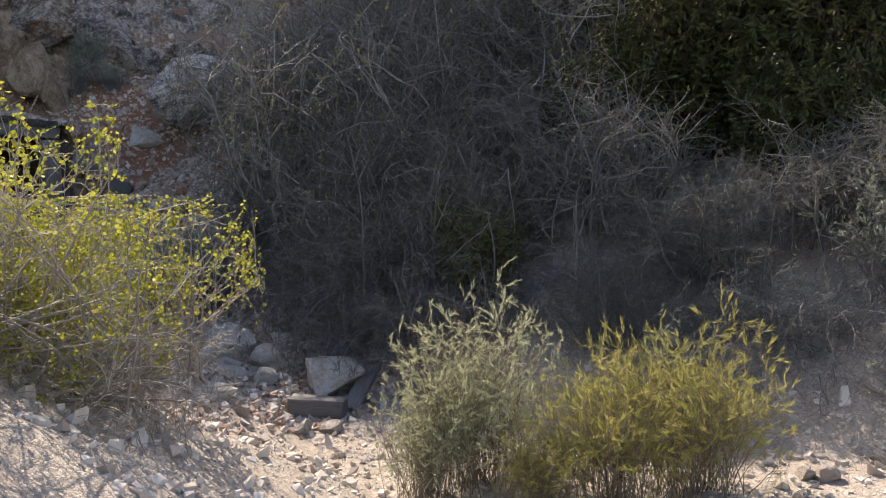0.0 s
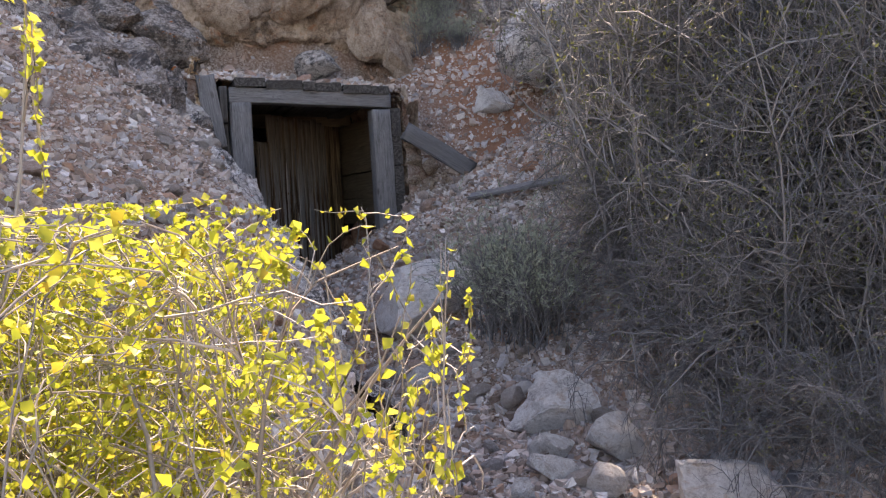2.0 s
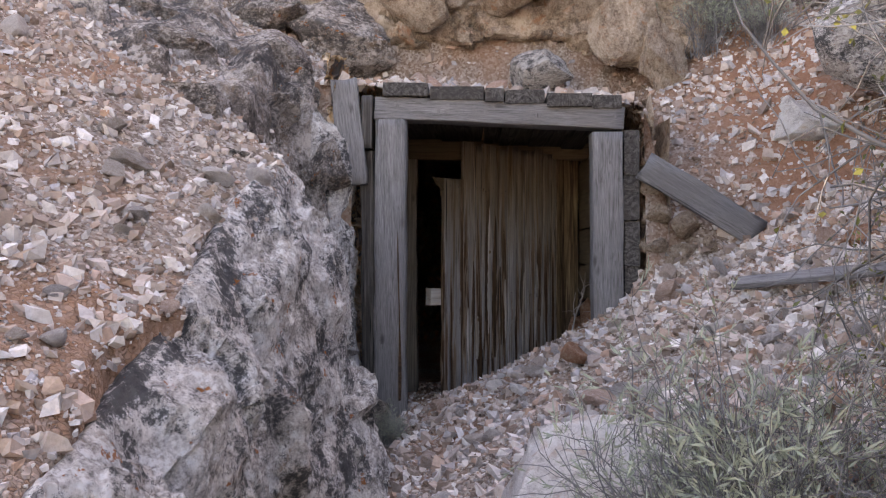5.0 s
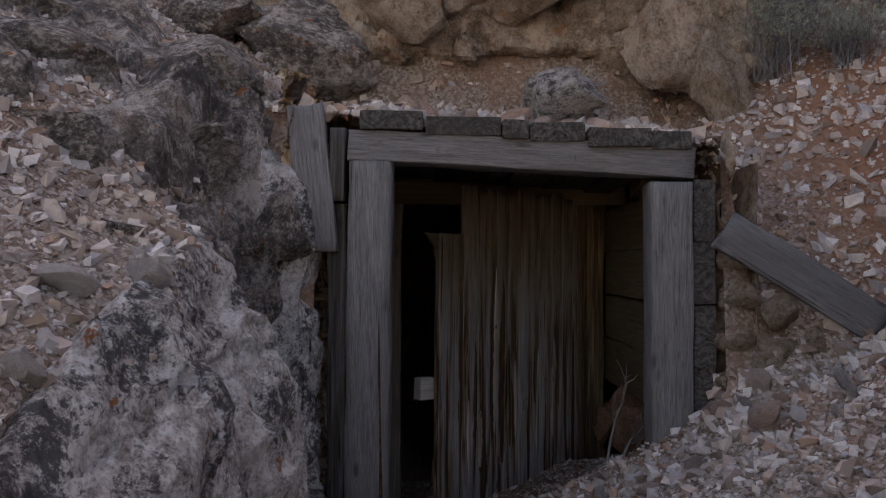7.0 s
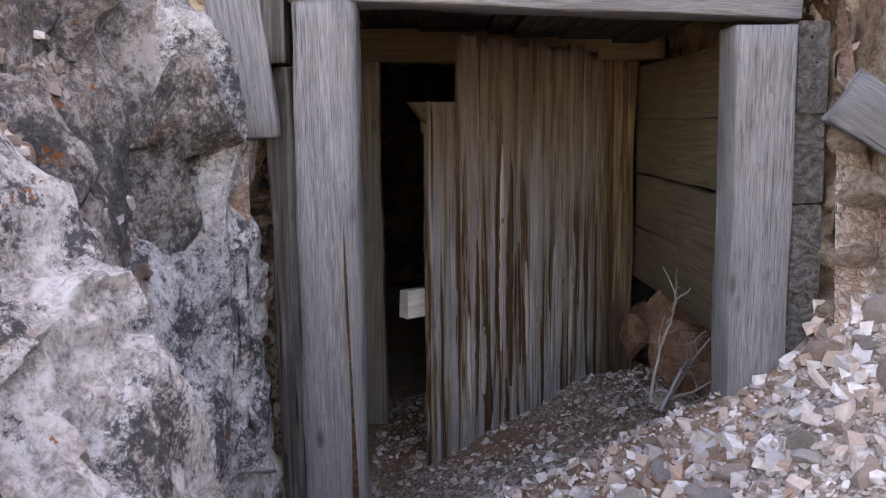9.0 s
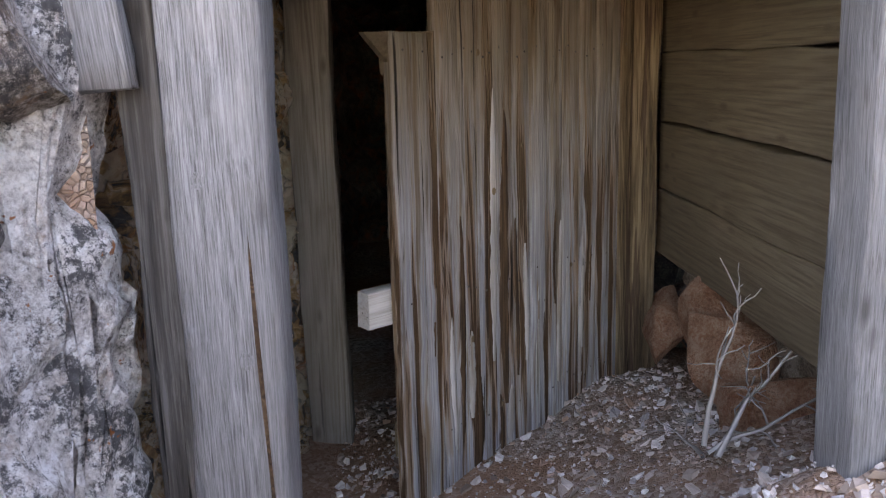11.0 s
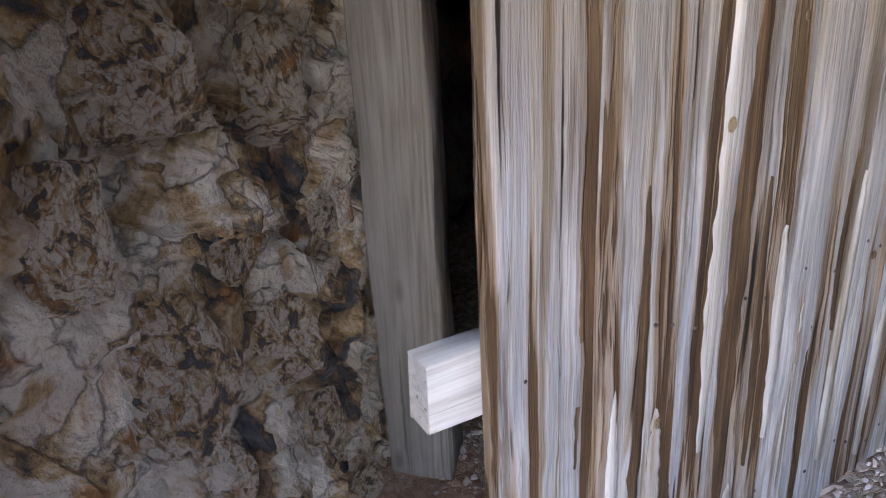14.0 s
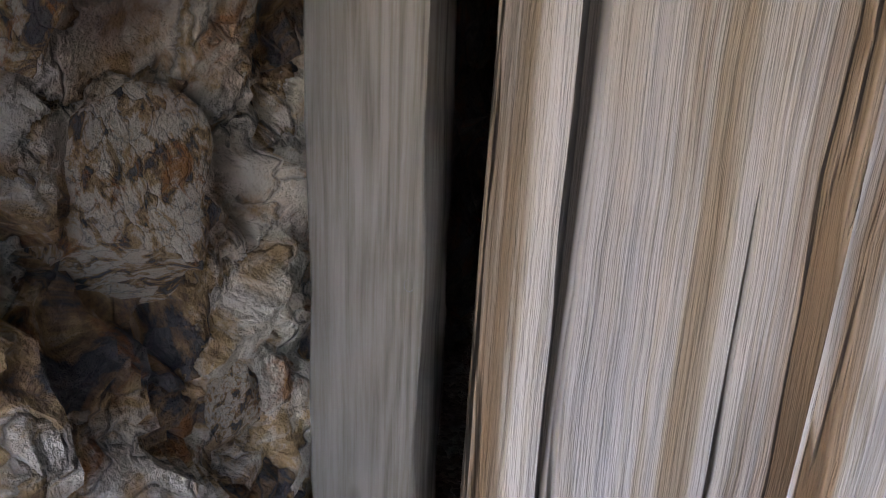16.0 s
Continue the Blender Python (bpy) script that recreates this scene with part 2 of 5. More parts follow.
def soil():
    m = Nodes("soil", 0.95)
    v = m.coords(shift=False)
    big, fine = m.noise(v, 1.1, 5, 0.6, 0.5), m.noise(v, 30, 5, 0.75)
    wob = m.t.nodes.new("ShaderNodeVectorMath")
    wob.operation = "MULTIPLY_ADD"
    m.put(wob.inputs[0], m.t.nodes.new("ShaderNodeTexNoise").outputs["Color"])
    wob.inputs[1].default_value = (0.06, 0.06, 0.06)
    m.put(wob.inputs[2], v)
    m.put(wob.inputs[0].links[0].from_node.inputs["Vector"], v)
    wob.inputs[0].links[0].from_node.inputs["Scale"].default_value = 9
    chips = m.cells(wob.outputs[0], 60, "F1", "Color")
    edge = m.cells(wob.outputs[0], 60, "DISTANCE_TO_EDGE")
    tone = m.math("ADD", m.math("MULTIPLY", m.sep(chips, 0), 0.55), m.math("MULTIPLY", fine, 0.45))
    col = m.ramp(tone, (0.2, (0.16, 0.115, 0.09)), (0.45, (0.30, 0.235, 0.195)), (0.7, (0.44, 0.38, 0.335)), (0.9, (0.62, 0.57, 0.52)))
    red = m.ramp(big, (0.42, 0.0), (0.62, 0.8))
    col = m.mix(red, col, m.mix(fine, (0.26, 0.12, 0.065), (0.40, 0.23, 0.15)))
    dy = m.math("ADD", m.math("ABSOLUTE", m.math("ADD", m.sep(v, 1), -5.7)), m.math("MULTIPLY", fine, 0.5))
    chute = m.math("MULTIPLY", m.ramp(dy, (0.45, 1.0), (1.0, 0.0)), m.ramp(m.math("MULTIPLY", m.sep(v, 0), -0.1), (0.9, 0.0), (0.96, 0.9)))
    col = m.mix(chute, col, m.mix(fine, (0.24, 0.095, 0.05), (0.46, 0.24, 0.15)))
    px = m.math("ADD", m.sep(v, 0), m.math("MULTIPLY", big, 2.5))
    col = m.mix(m.ramp(m.math("ADD", px, 4.6), (0.0, 0.0), (1.0, 0.8)), col, m.mix(tone, (0.36, 0.31, 0.27), (0.72, 0.67, 0.62)))
    h = m.math("ADD", m.math("MULTIPLY", m.ramp(edge, (0.0, 0.0), (0.12, 1.0)), 0.5), m.math("MULTIPLY", fine, 0.7))
    return m.done(col, h, 0.8, 0.02)


def plant(name, *cols, rough=0.7, thin=0.0, by="island"):
    m = Nodes(name, rough)
    r = m.island() if by == "island" else m.random()
    col = m.ramp(r, *[(i / max(1, len(cols) - 1), c) for i, c in enumerate(cols)])
    v = m.coords("Object", shift=False)
    col = m.mix(m.math("MULTIPLY", m.noise(v, 25, 3), 0.5), col, tuple(0.45 * c for c in cols[0]))
    mat = m.done(col)
    if thin:
        t = m.t.nodes.new("ShaderNodeBsdfTranslucent")
        s = m.t.nodes.new("ShaderNodeMixShader")
        m.put(t.inputs[0], col)
        s.inputs[0].default_value = thin
        out = m.t.nodes["Material Output"]
        m.put(s.inputs[1], m.b.outputs[0])
        m.put(s.inputs[2], t.outputs[0])
        m.put(out.inputs[0], s.outputs[0])
    return mat


GREY_WOOD = wood("grey_wood", (0.06, 0.058, 0.058), (0.175, 0.174, 0.178), (0.29, 0.29, 0.298), 0.7, None, 95, 0.8, 0.62, 2.6, 0.012, 330)
DOOR_WOOD = old_plank()
JAMB_WOOD = wood("jamb_wood", (0.11, 0.095, 0.078), (0.205, 0.187, 0.165), (0.28, 0.262, 0.24), 0.4, None, 45, 0.5, 0.3)
BROWN_WOOD = wood("brown_wood", (0.085, 0.062, 0.04), (0.14, 0.105, 0.066), (0.185, 0.142, 0.093), 0.3, None, 60, 0.15)
DARK_WOOD = wood("dark_wood", (0.018, 0.016, 0.015), (0.055, 0.05, 0.047), (0.13, 0.125, 0.12), 0.6)
STILE_WOOD = wood("stile_wood", (0.03, 0.02, 0.013), (0.13, 0.09, 0.052), (0.24, 0.18, 0.115), 0.7, (0.02, 0.012, 0.008))
FRESH_WOOD = wood("fresh_wood", (0.26, 0.25, 0.23), (0.42, 0.41, 0.40), (0.53, 0.52, 0.515), 0.3)
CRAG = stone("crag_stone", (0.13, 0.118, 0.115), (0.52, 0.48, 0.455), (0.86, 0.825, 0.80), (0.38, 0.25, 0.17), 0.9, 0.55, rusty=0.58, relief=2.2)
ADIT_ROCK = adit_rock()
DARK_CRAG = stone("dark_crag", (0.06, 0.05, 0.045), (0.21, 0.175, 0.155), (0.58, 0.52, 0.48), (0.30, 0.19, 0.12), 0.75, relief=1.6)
PALE_ROCK = stone("pale_rock", (0.38, 0.35, 0.33), (0.70, 0.665, 0.64), (0.86, 0.84, 0.82), (0.52, 0.39, 0.30))
RUBBLE = stone("rubble_stone", (0.20, 0.165, 0.145), (0.46, 0.40, 0.365), (0.74, 0.69, 0.65), (0.33, 0.16, 0.09), 0.0, 0.5, 0.6)
TAN_ROCK = stone("tan_rock", (0.12, 0.085, 0.065), (0.34, 0.255, 0.19), (0.56, 0.46, 0.37), (0.40, 0.17, 0.08), 0.0, 0.7, rusty=0.56, relief=1.5)
# near-black rock with rust; carries the tunnel's inner shade in its colour
SHADE_ROCK = stone("shade_rock", (0.02, 0.02, 0.024), (0.07, 0.065, 0.068), (0.20, 0.18, 0.17), (0.30, 0.12, 0.05), 0.0, 0.8, 0.0, 0.45, 0.50, 1.6)
RED_ROCK = stone("red_rock", (0.20, 0.09, 0.055), (0.36, 0.18, 0.11), (0.46, 0.30, 0.21), (0.30, 0.11, 0.05))
SOIL = soil()


# ---- building blocks ----
def mesh_of(name, verts, faces, mat, smooth=True):
    me = bpy.data.meshes.new(name)
    me.from_pydata([tuple(map(float, v)) for v in verts], [], [tuple(map(int, f)) for f in faces])
    if smooth:
        me.polygons.foreach_set("use_smooth", [True] * len(me.polygons))
    me.materials.append(mat)
    me.update()
    return me


def under(name, me, parent=None, m=None, label=""):
    ob = new(name, me)
    ob.parent = parent
    if m is not None:
        ob.matrix_basis = m
    return tagged(ob, label) if label else ob


def empty(name, m, label, category, group="", kind=""):
    ob = new(name)
    ob.matrix_basis = m
    ob.empty_display_size = 0.1
    return tagged(ob, label, category, group, kind)


def timber_mesh(name, length, width, thick, mat, seed=0, warp=0.006, round_=0.008, rag=(0.0, 0.0), taper=0.0):
    """A weathered beam along its own x from 0 to length; y is its width, z its thickness, from 0 to thick.
    rag: how ragged its two ends are, in metres."""
    rnd = np.random.RandomState(seed)
    n = max(6, int(length / 0.07))
    sec = []
    hw, r = width / 2, min(round_, thick / 3, width / 3)
    for cx, cz, a0 in ((hw - r, thick - r, 0), (-hw + r, thick - r, 90), (-hw + r, r, 180), (hw - r, r, 270)):
        for a in (0, 45, 90):
            sec.append((cx + r * math.cos(radians(a0 + a)), cz + r * math.sin(radians(a0 + a))))
        # two points on the following side, to hold its waviness
        nx = {0: (0, thick), 90: (-hw, thick / 2), 180: (0, 0), 270: (hw, thick / 2)}[a0]
        sec.append(nx)
    k = len(sec)
    ends = rnd.rand(2, k)
    verts = []
    ph = rnd.rand(6) * 6.28
    for i in range(n + 1):
        u = i / n
        wy = warp * (math.sin(2.1 * u * length + ph[0]) + 0.5 * math.sin(6.3 * u * length + ph[1]))
        wz = warp * 0.6 * math.sin(1.7 * u * length + ph[2])
        for j, (y, z) in enumerate(sec):
            x = u * length
            if i == 0:
                x += rag[0] * ends[0][j]
            if i == n:
                x -= rag[1] * ends[1][j]
            d = 0.0022 * math.sin(13 * u * length + 5 * j + ph[3]) + rnd.normal(0, 0.0009)
            s = 1 - taper * u
            verts.append((x, (y + d) * s + wy, z + d + wz))
    faces = [(i * k + j, i * k + (j + 1) % k, (i + 1) * k + (j + 1) % k, (i + 1) * k + j) for i in range(n) for j in range(k)]
    for i in (0, n):
        c = len(verts)
        verts.append(tuple(np.mean(verts[i * k:(i + 1) * k], axis=0)))
        for j in range(k):
            a, b = i * k + j, i * k + (j + 1) % k
            faces.append((a, c, b) if i == 0 else (a, b, c))
    faces = [f[::-1] for f in faces]
    me = mesh_of(name, verts, faces, mat)
    me.polygons.foreach_set("use_smooth", [True] * (n * k) + [False] * (len(faces) - n * k))
    return me


def axes(origin, along, out):
    """A pose with x along one way and z facing out (made square to it)."""
    x = Vector(along).normalized()
    z = Vector(out)
    z = (z - x * z.dot(x)).normalized()
    y = z.cross(x)
    return Matrix.Translation(origin) @ Matrix((x, y, z)).transposed().to_4x4()


def facet(p, size, off):
    """Height of broken rock at p: each cell is a tilted plane of its own, about -1 to 1."""
    q = p / size + off
    _, pts = noise.voronoi(q)
    c = Vector(pts[0])
    a = noise.noise_vector(c * 11.3 + off)
    return 0.7 * a.x + 1.3 * (q - c).dot(noise.noise_vector(c * 7.7 - off))


def rock_mesh(name, seed, mat, cuts=9, level=3, rough=0.07, flat=True, squash=(1, 1, 1)):
    """A broken stone of radius about 1: a ball cut by planes, then roughened."""
    rnd = np.random.RandomState(seed)
    bm = bmesh.new()
    bmesh.ops.create_icosphere(bm, subdivisions=level, radius=1.0)
    planes = []
    for _ in range(cuts):
        d = rnd.normal(size=3)
        planes.append((d / np.linalg.norm(d), 0.42 + 0.36 * rnd.rand()))
    off = Vector(rnd.rand(3) * 50)
    for v in bm.verts:
        p = np.array(v.co)
        for d, k in planes:
            e = p @ d - k
            if e > 0:
                p = p - d * e
        q = Vector(p)
        f = 1 + 0.9 * rough * facet(q, 0.55, off) + 0.4 * rough * facet(q, 0.2, off) + 0.4 * rough * noise.fractal(q * 2.2 + off, 1.0, 2.0, 4)
        v.co = Vector((q.x * squash[0], q.y * squash[1], q.z * squash[2])) * f
    me = bpy.data.meshes.new(name)
    bm.to_mesh(me)
    bm.free()
    me.polygons.foreach_set("use_smooth", [True] * len(me.polygons))
    me.set_sharp_from_angle(angle=radians(24))
    me.materials.append(mat)
    return me


# ---- the lie of the land ----
def step(a, b, x):
    t = np.clip((x - a) / (b - a), 0, 1)
    return t * t * (3 - 2 * t)


def bumps(x, y, s, seed):
    """Cheap smooth noise from sines, about -1 to 1."""
    r = np.random.RandomState(seed)
    out = 0
    for i in range(7):
        a, f, p = r.rand() * 6.28, s * (0.6 + 1.1 * r.rand()), r.rand() * 6.28
        out = out + np.sin((x * np.cos(a) + y * np.sin(a)) * f + p + 0.8 * np.sin((x * np.sin(a) - y * np.cos(a)) * f * 0.7 + p * 2))
    return out / 3.2


def bank(x, y):
    z = 0.87 + 0.36 * (-6.03 - x) + 0.55 * (2.55 - y)
    z = np.where(x > -3.5, z + 0.12 * (x + 3.5), z)
    z = z - 0.75 * step(-8.75, -9.35, x) * step(-9.98, -9.86, x) * step(2.12, 2.45, y)
    z = z - 0.5 * step(-1.8, 0.2, x) * step(1.6, 0.4, y)
    return np.where(y < 0.3, z - 0.42 * (0.3 - y), z)


def trench(x):
    return np.interp(x, [-16, -11, -10, -8.5, -7, -5, -3], [0.1, 0.2, 0.27, 0.12, 0.0, -0.2, -0.3])


def rubble(x, y):
    z = 0.93 + 0.16 * np.maximum(-x - 8.8, 0) - 0.24 * np.maximum(x + 8.8, 0) + 0.52 * (y - 4.5)
    return z


def hill(x, y):
    right = 2.36 + 0.85 * np.maximum(-10.7 - x, 0) - 1.15 * np.maximum(x + 10.7, 0) + 0.35 * (y - 5)
    side = np.minimum(0.35 + 0.10 * (-5 - x) + 0.75 * (y - 5.3), 1.5 + 0.27 * y)
    return np.maximum(right, side)


def left_edge(x):
    return np.interp(x, [-11, -10, -9.2, -7.5, -6, -5.2, -4.5], [2.62, 2.62, 2.68, 2.72, 2.78, 2.85, 2.9])


def outside(x, y):
    """Height of the open ground: the bank, the trench and the rubble slope, with the hill behind."""
    x, y = np.asarray(x, float), np.asarray(y, float)
    b = bank(x, y) + 0.05 * bumps(x, y, 2.3, 3) + 0.018 * bumps(x, y, 9, 4)
    e = left_edge(x) + 0.05 * bumps(x, y, 5, 9)
    floor_ = np.maximum(trench(x), rubble(x, y)) + 0.03 * bumps(x, y, 4, 5) + 0.015 * bumps(x, y, 11, 6)
    floor_ = np.where(x > -4.5, np.minimum(floor_, np.maximum(trench(x), rubble(x, y))), floor_)
    cut = step(-0.22, -0.12, y - e) * step(-4.3, -5.6, x)
    open_ = np.maximum(np.minimum(b, trench(x) + 0.12), rubble(x, y) * step(3.6, 4.6, y) + trench(x) * (1 - step(3.6, 4.6, y)))
    base = np.where(y < e - 0.16, b, open_ + 0.03 * bumps(x, y, 4, 5))
    flat = np.maximum(np.maximum(b, -0.34 + 0.02 * bumps(x, y, 3, 12)), rubble(x, y) * step(3.6, 4.6, y) - 0.4 * (1 - step(3.6, 4.6, y)))
    away = step(-5.0, -4.0, x)
    base = base * (1 - away) + flat * away
    z = base * (1 - cut) + floor_ * cut
    h = hill(x, y) + 0.10 * bumps(x, y, 2.0, 7) + 0.03 * bumps(x, y, 7, 8)
    z = np.where((y > 4.3), np.maximum(z, h * step(4.3, 4.9, y) + z * (1 - step(4.3, 4.9, y))), z)
    return z


def above(x, y):
    """Height of the hill over the portal, with its hollow under the overhang."""
    roof = 2.50 + 0.22 * (-10.1 - x) - 0.07 * (y - 2.9) + 0.03 * bumps(x, y, 6, 11)
    back = step(-11.45, -11.75, x) * 1.3 + np.maximum(-11.75 - x, 0) * 0.8
    z = np.maximum(roof + back, bank(x, y) - 0.05)
    return np.where(y > 4.53, np.maximum(outside(x, y), z * step(4.8, 4.53, y) + outside(x, y) * (1 - step(4.8, 4.53, y))), z)


def land(x, y):
    x, y = np.asarray(x, float), np.asarray(y, float)
    z = np.where(x < -10.06, np.where((y > 2.3), above(x, y), np.maximum(outside(x, y), above(x, y) - 3 * (2.3 - y))), outside(x, y))
    # the unseen ridge behind, stepped and notched to place the shadow edge; the far country
    z = z + np.maximum(-13.0 - x, 0) * (0.6 + 0.34 * step(8.8, 6.8, y) + 0.4 * step(9.7, 10.5, y))
    z = np.minimum(z, 18.2 + 0.6 * bumps(x, y, 0.4, 15) + 2.5 * step(9.7, 10.5, y))
    z = z - 1.3 * np.exp(-((y - 9.1) / 0.6) ** 2) * step(-14.0, -18.0, x)
    far = np.hypot(x, y)
    keep = step(95, 55, far)
    return z * keep + (1 - keep) * (-0.5 + 2.5 * bumps(x, y, 0.05, 13))


def spaced(*spans):
    out = []
    for a, b, d in spans:
        out += list(np.arange(a, b, d))
    return np.array(out + [spans[-1][1]])


gx = spaced((-400, -60, 40), (-60, -20, 2), (-20, -12.5, 0.3), (-12.5, -10.08, 0.06), (-10.08, -9.97, 0.11), (-9.97, -4, 0.045), (-4, 1.5, 0.08), (1.5, 6, 0.5), (6, 40, 3), (40, 400, 40))
gy = spaced((-400, -40, 40), (-40, -6, 3), (-6, 0, 0.4), (0, 1.4, 0.1), (1.4, 2.4, 0.06), (2.4, 4.7, 0.04), (4.7, 7, 0.07), (7, 14, 0.25), (14, 40, 2), (40, 400, 40))
GX, GY = np.meshgrid(gx, gy, indexing="ij")
GZ = land(GX, GY)
nx, ny = len(gx), len(gy)
faces = []
for i in range(nx - 1):
    gap = gx[i] > -10.1 and gx[i] < -9.98
    for j in range(ny - 1):
        if gap and 2.62 < gy[j] < 4.53:
            continue
        a = i * ny + j
        faces.append((a, a + ny, a + ny + 1, a + 1))
ground = under("ground", mesh_of("ground", np.stack([GX, GY, GZ], -1).reshape(-1, 3), faces, SOIL))
tagged(ground, "stony reddish-brown hillside soil with grey limestone gravel", "ground", kind="structure")


def drop(x, y):
    return float(land(np.array([x]), np.array([y]))[0])


def adit_height(x, y):
    slope = 0.30 + 0.42 * (y - 3.2) + 0.10 * np.clip(x + 10.0, -2.2, 0) * (y - 2.9)
    return np.maximum(trench(x) + 0.02, slope * step(-14, -12, x)) + 0.02 * bumps(x, y, 8, 21)


# floor of the adit
fx, fy = np.arange(-17, -9.85, 0.07), np.arange(2.4, 4.75, 0.06)
FX, FY = np.meshgrid(fx, fy, indexing="ij")
blend = step(-10.6, -9.95, FX)
FZ = adit_height(FX, FY) * (1 - blend) + (outside(FX, FY) - 0.012) * blend
ff = [(i * len(fy) + j, (i + 1) * len(fy) + j, (i + 1) * len(fy) + j + 1, i * len(fy) + j + 1) for i in range(len(fx) - 1) for j in range(len(fy) - 1)]
tagged(under("floor", mesh_of("floor", np.stack([FX, FY, FZ], -1).reshape(-1, 3), ff, SOIL)), "earth and rubble floor of the mine adit", "floor", kind="structure")


def adit_floor(x, y):
    k = float(step(-10.6, -9.95, np.array([x]))[0])
    return float(adit_height(np.array([x]), np.array([y]))[0]) * (1 - k) + float(outside(x, y)) * k


def rock_sheet(name, us, vs, place, mat, rough, seed, label):
    """A rough rock face over a grid; place(u, v) gives the flat point and the outward way."""
    off = Vector((seed * 7.3, seed * 3.1, seed))
    vv = []
    for u in us:
        for v in vs:
            p, o = place(u, v)
            q = Vector(p)
            h = 0.75 * facet(q, 0.34, off) + 0.4 * facet(q, 0.13, off) + 0.12 * facet(q, 0.05, off) + 0.25 * noise.fractal(q * 3 + off, 1.0, 2.0, 4)
            vv.append(q + Vector(o) * rough * h)
    n = len(vs)
    fs = [(i * n + j, (i + 1) * n + j, (i + 1) * n + j + 1, i * n + j + 1) for i in range(len(us) - 1) for j in range(n - 1)]
    ob = under(name, mesh_of(name, vv, fs, mat, False))
    return tagged(ob, label, "rock wall", kind="structure")


rock_sheet("wall_south", np.arange(-12.3, -10.0, 0.016), np.arange(0.0, 2.75, 0.016), lambda u, v: ((u, 2.50 + 0.11 * (-10.1 - u), v), (0.4, 1, 0.1)), ADIT_ROCK, 0.18, 2,
           "rough dark and ochre rock wall inside the mine mouth")
rock_sheet("wall_backing_south", np.arange(-12.4, -9.93, 0.1), np.arange(-0.3, 2.7, 0.1), lambda u, v: ((u, 2.30, v), (0, 1, 0)), SHADE_ROCK, 0.05, 8, "dark rock behind the mouth's south side")
rock_sheet("wall_backing_north", np.arange(-12.4, -9.93, 0.1), np.arange(-0.3, 2.4, 0.1), lambda u, v: ((u, 4.72, v), (0, -1, 0)), TAN_ROCK, 0.04, 9, "earth behind the mouth's north side")
# the tunnel's darkness is put into its rock colour, against stray sky light
rock_sheet("wall_tunnel_south", np.arange(-17.2, -12.15, 0.12), np.arange(0.0, 2.9, 0.12), lambda u, v: ((u, 2.55, v), (0, 1, 0)), SHADE_ROCK, 0.2, 3, "bare rock side of the tunnel, its shade coloured in near-black")
rock_sheet("wall_tunnel_north", np.arange(-17.2, -11.9, 0.12), np.arange(0.0, 2.9, 0.12), lambda u, v: ((u, 4.62, v), (0, -1, 0)), SHADE_ROCK, 0.2, 4, "bare rock side of the tunnel, its shade coloured in near-black")
rock_sheet("wall_tunnel_end", np.arange(2.3, 4.9, 0.12), np.arange(0.0, 2.9, 0.12), lambda u, v: ((-17.0, u, v), (1, 0, 0)), SHADE_ROCK, 0.2, 5, "rock face at the tunnel's end, its shade coloured in near-black")
rock_sheet("ceiling_tunnel", np.arange(-17.2, -12.1, 0.12), np.arange(2.3, 4.9, 0.12), lambda u, v: ((u, v, 2.42), (0, 0, -1)), SHADE_ROCK, 0.15, 6, "rock roof of the tunnel, its shade coloured in near-black")
rock_sheet("wall_north", np.arange(-12.3, -9.98, 0.06), np.arange(0.0, 2.5, 0.06), lambda u, v: ((u, 4.60 if u < -10.2 else 4.58, v), (0, -1, 0)), TAN_ROCK, 0.08, 7,
           "reddish earth and rock behind the side boards")

# ---- the portal set ----
portal = empty("portal_frame", pose(-10.0, 3.6, 0.3), "weathered grey squared-timber frame of a mine portal", "portal frame")


def beam(name, a, b, width, thick, mat, out=(1, 0, 0), seed=0, parent=None, label="", **kw):
    """A timber from a to b, the two ends of its outer face's middle line."""
    a, b = Vector(a), Vector(b)
    me = timber_mesh(name, (b - a).length, width, thick, mat, seed, **kw)
    m = axes(a, b - a, out) @ pose(0, 0, -thick)
    if parent is not None:
        m = parent.matrix_basis.inverted() @ m
    return under(name, me, parent, m, label)


beam("post", (-10.0, 2.909, 0.05), (-10.0, 2.897, 2.295), 0.208, 0.18, GREY_WOOD, seed=1, round_=0.028, parent=portal, label="grey left-hand squared post with a long split")
beam("post", (-10.0, 4.318, 0.45), (-10.0, 4.322, 2.20), 0.195, 0.18, GREY_WOOD, seed=2, parent=portal)
beam("lintel", (-9.995, 2.80, 2.368), (-9.995, 4.42, 2.284), 0.145, 0.19, GREY_WOOD, seed=3, parent=portal)

# roof boards running into the hill over the lintel
roof = empty("roof_boards", pose(-10.0, 3.6, 2.45), "blackened roof boards laid over the portal lintel", "roof boards")
y0 = 2.86
for i, w in enumerate((0.30, 0.36, 0.13, 0.26, 0.30, 0.19)):
    yc = y0 + w / 2
    zt = 2.533 - 0.07 * (yc - 2.86)
    beam("board", (-9.96 - 0.02 * (i % 2), yc, zt), (-12.3, yc, zt - 0.02), w - 0.008, 0.085, DARK_WOOD, out=(0, 0, 1), seed=20 + i, parent=roof)
    y0 += w
# cap piece and upright slab on the bank side
tagged(beam("slab_board", (-9.99, 2.667, 1.855), (-10.02, 2.585, 2.565), 0.175, 0.045, GREY_WOOD, seed=31, rag=(0.01, 0.03)), "loose grey plank nailed upright beside the post", "plank")
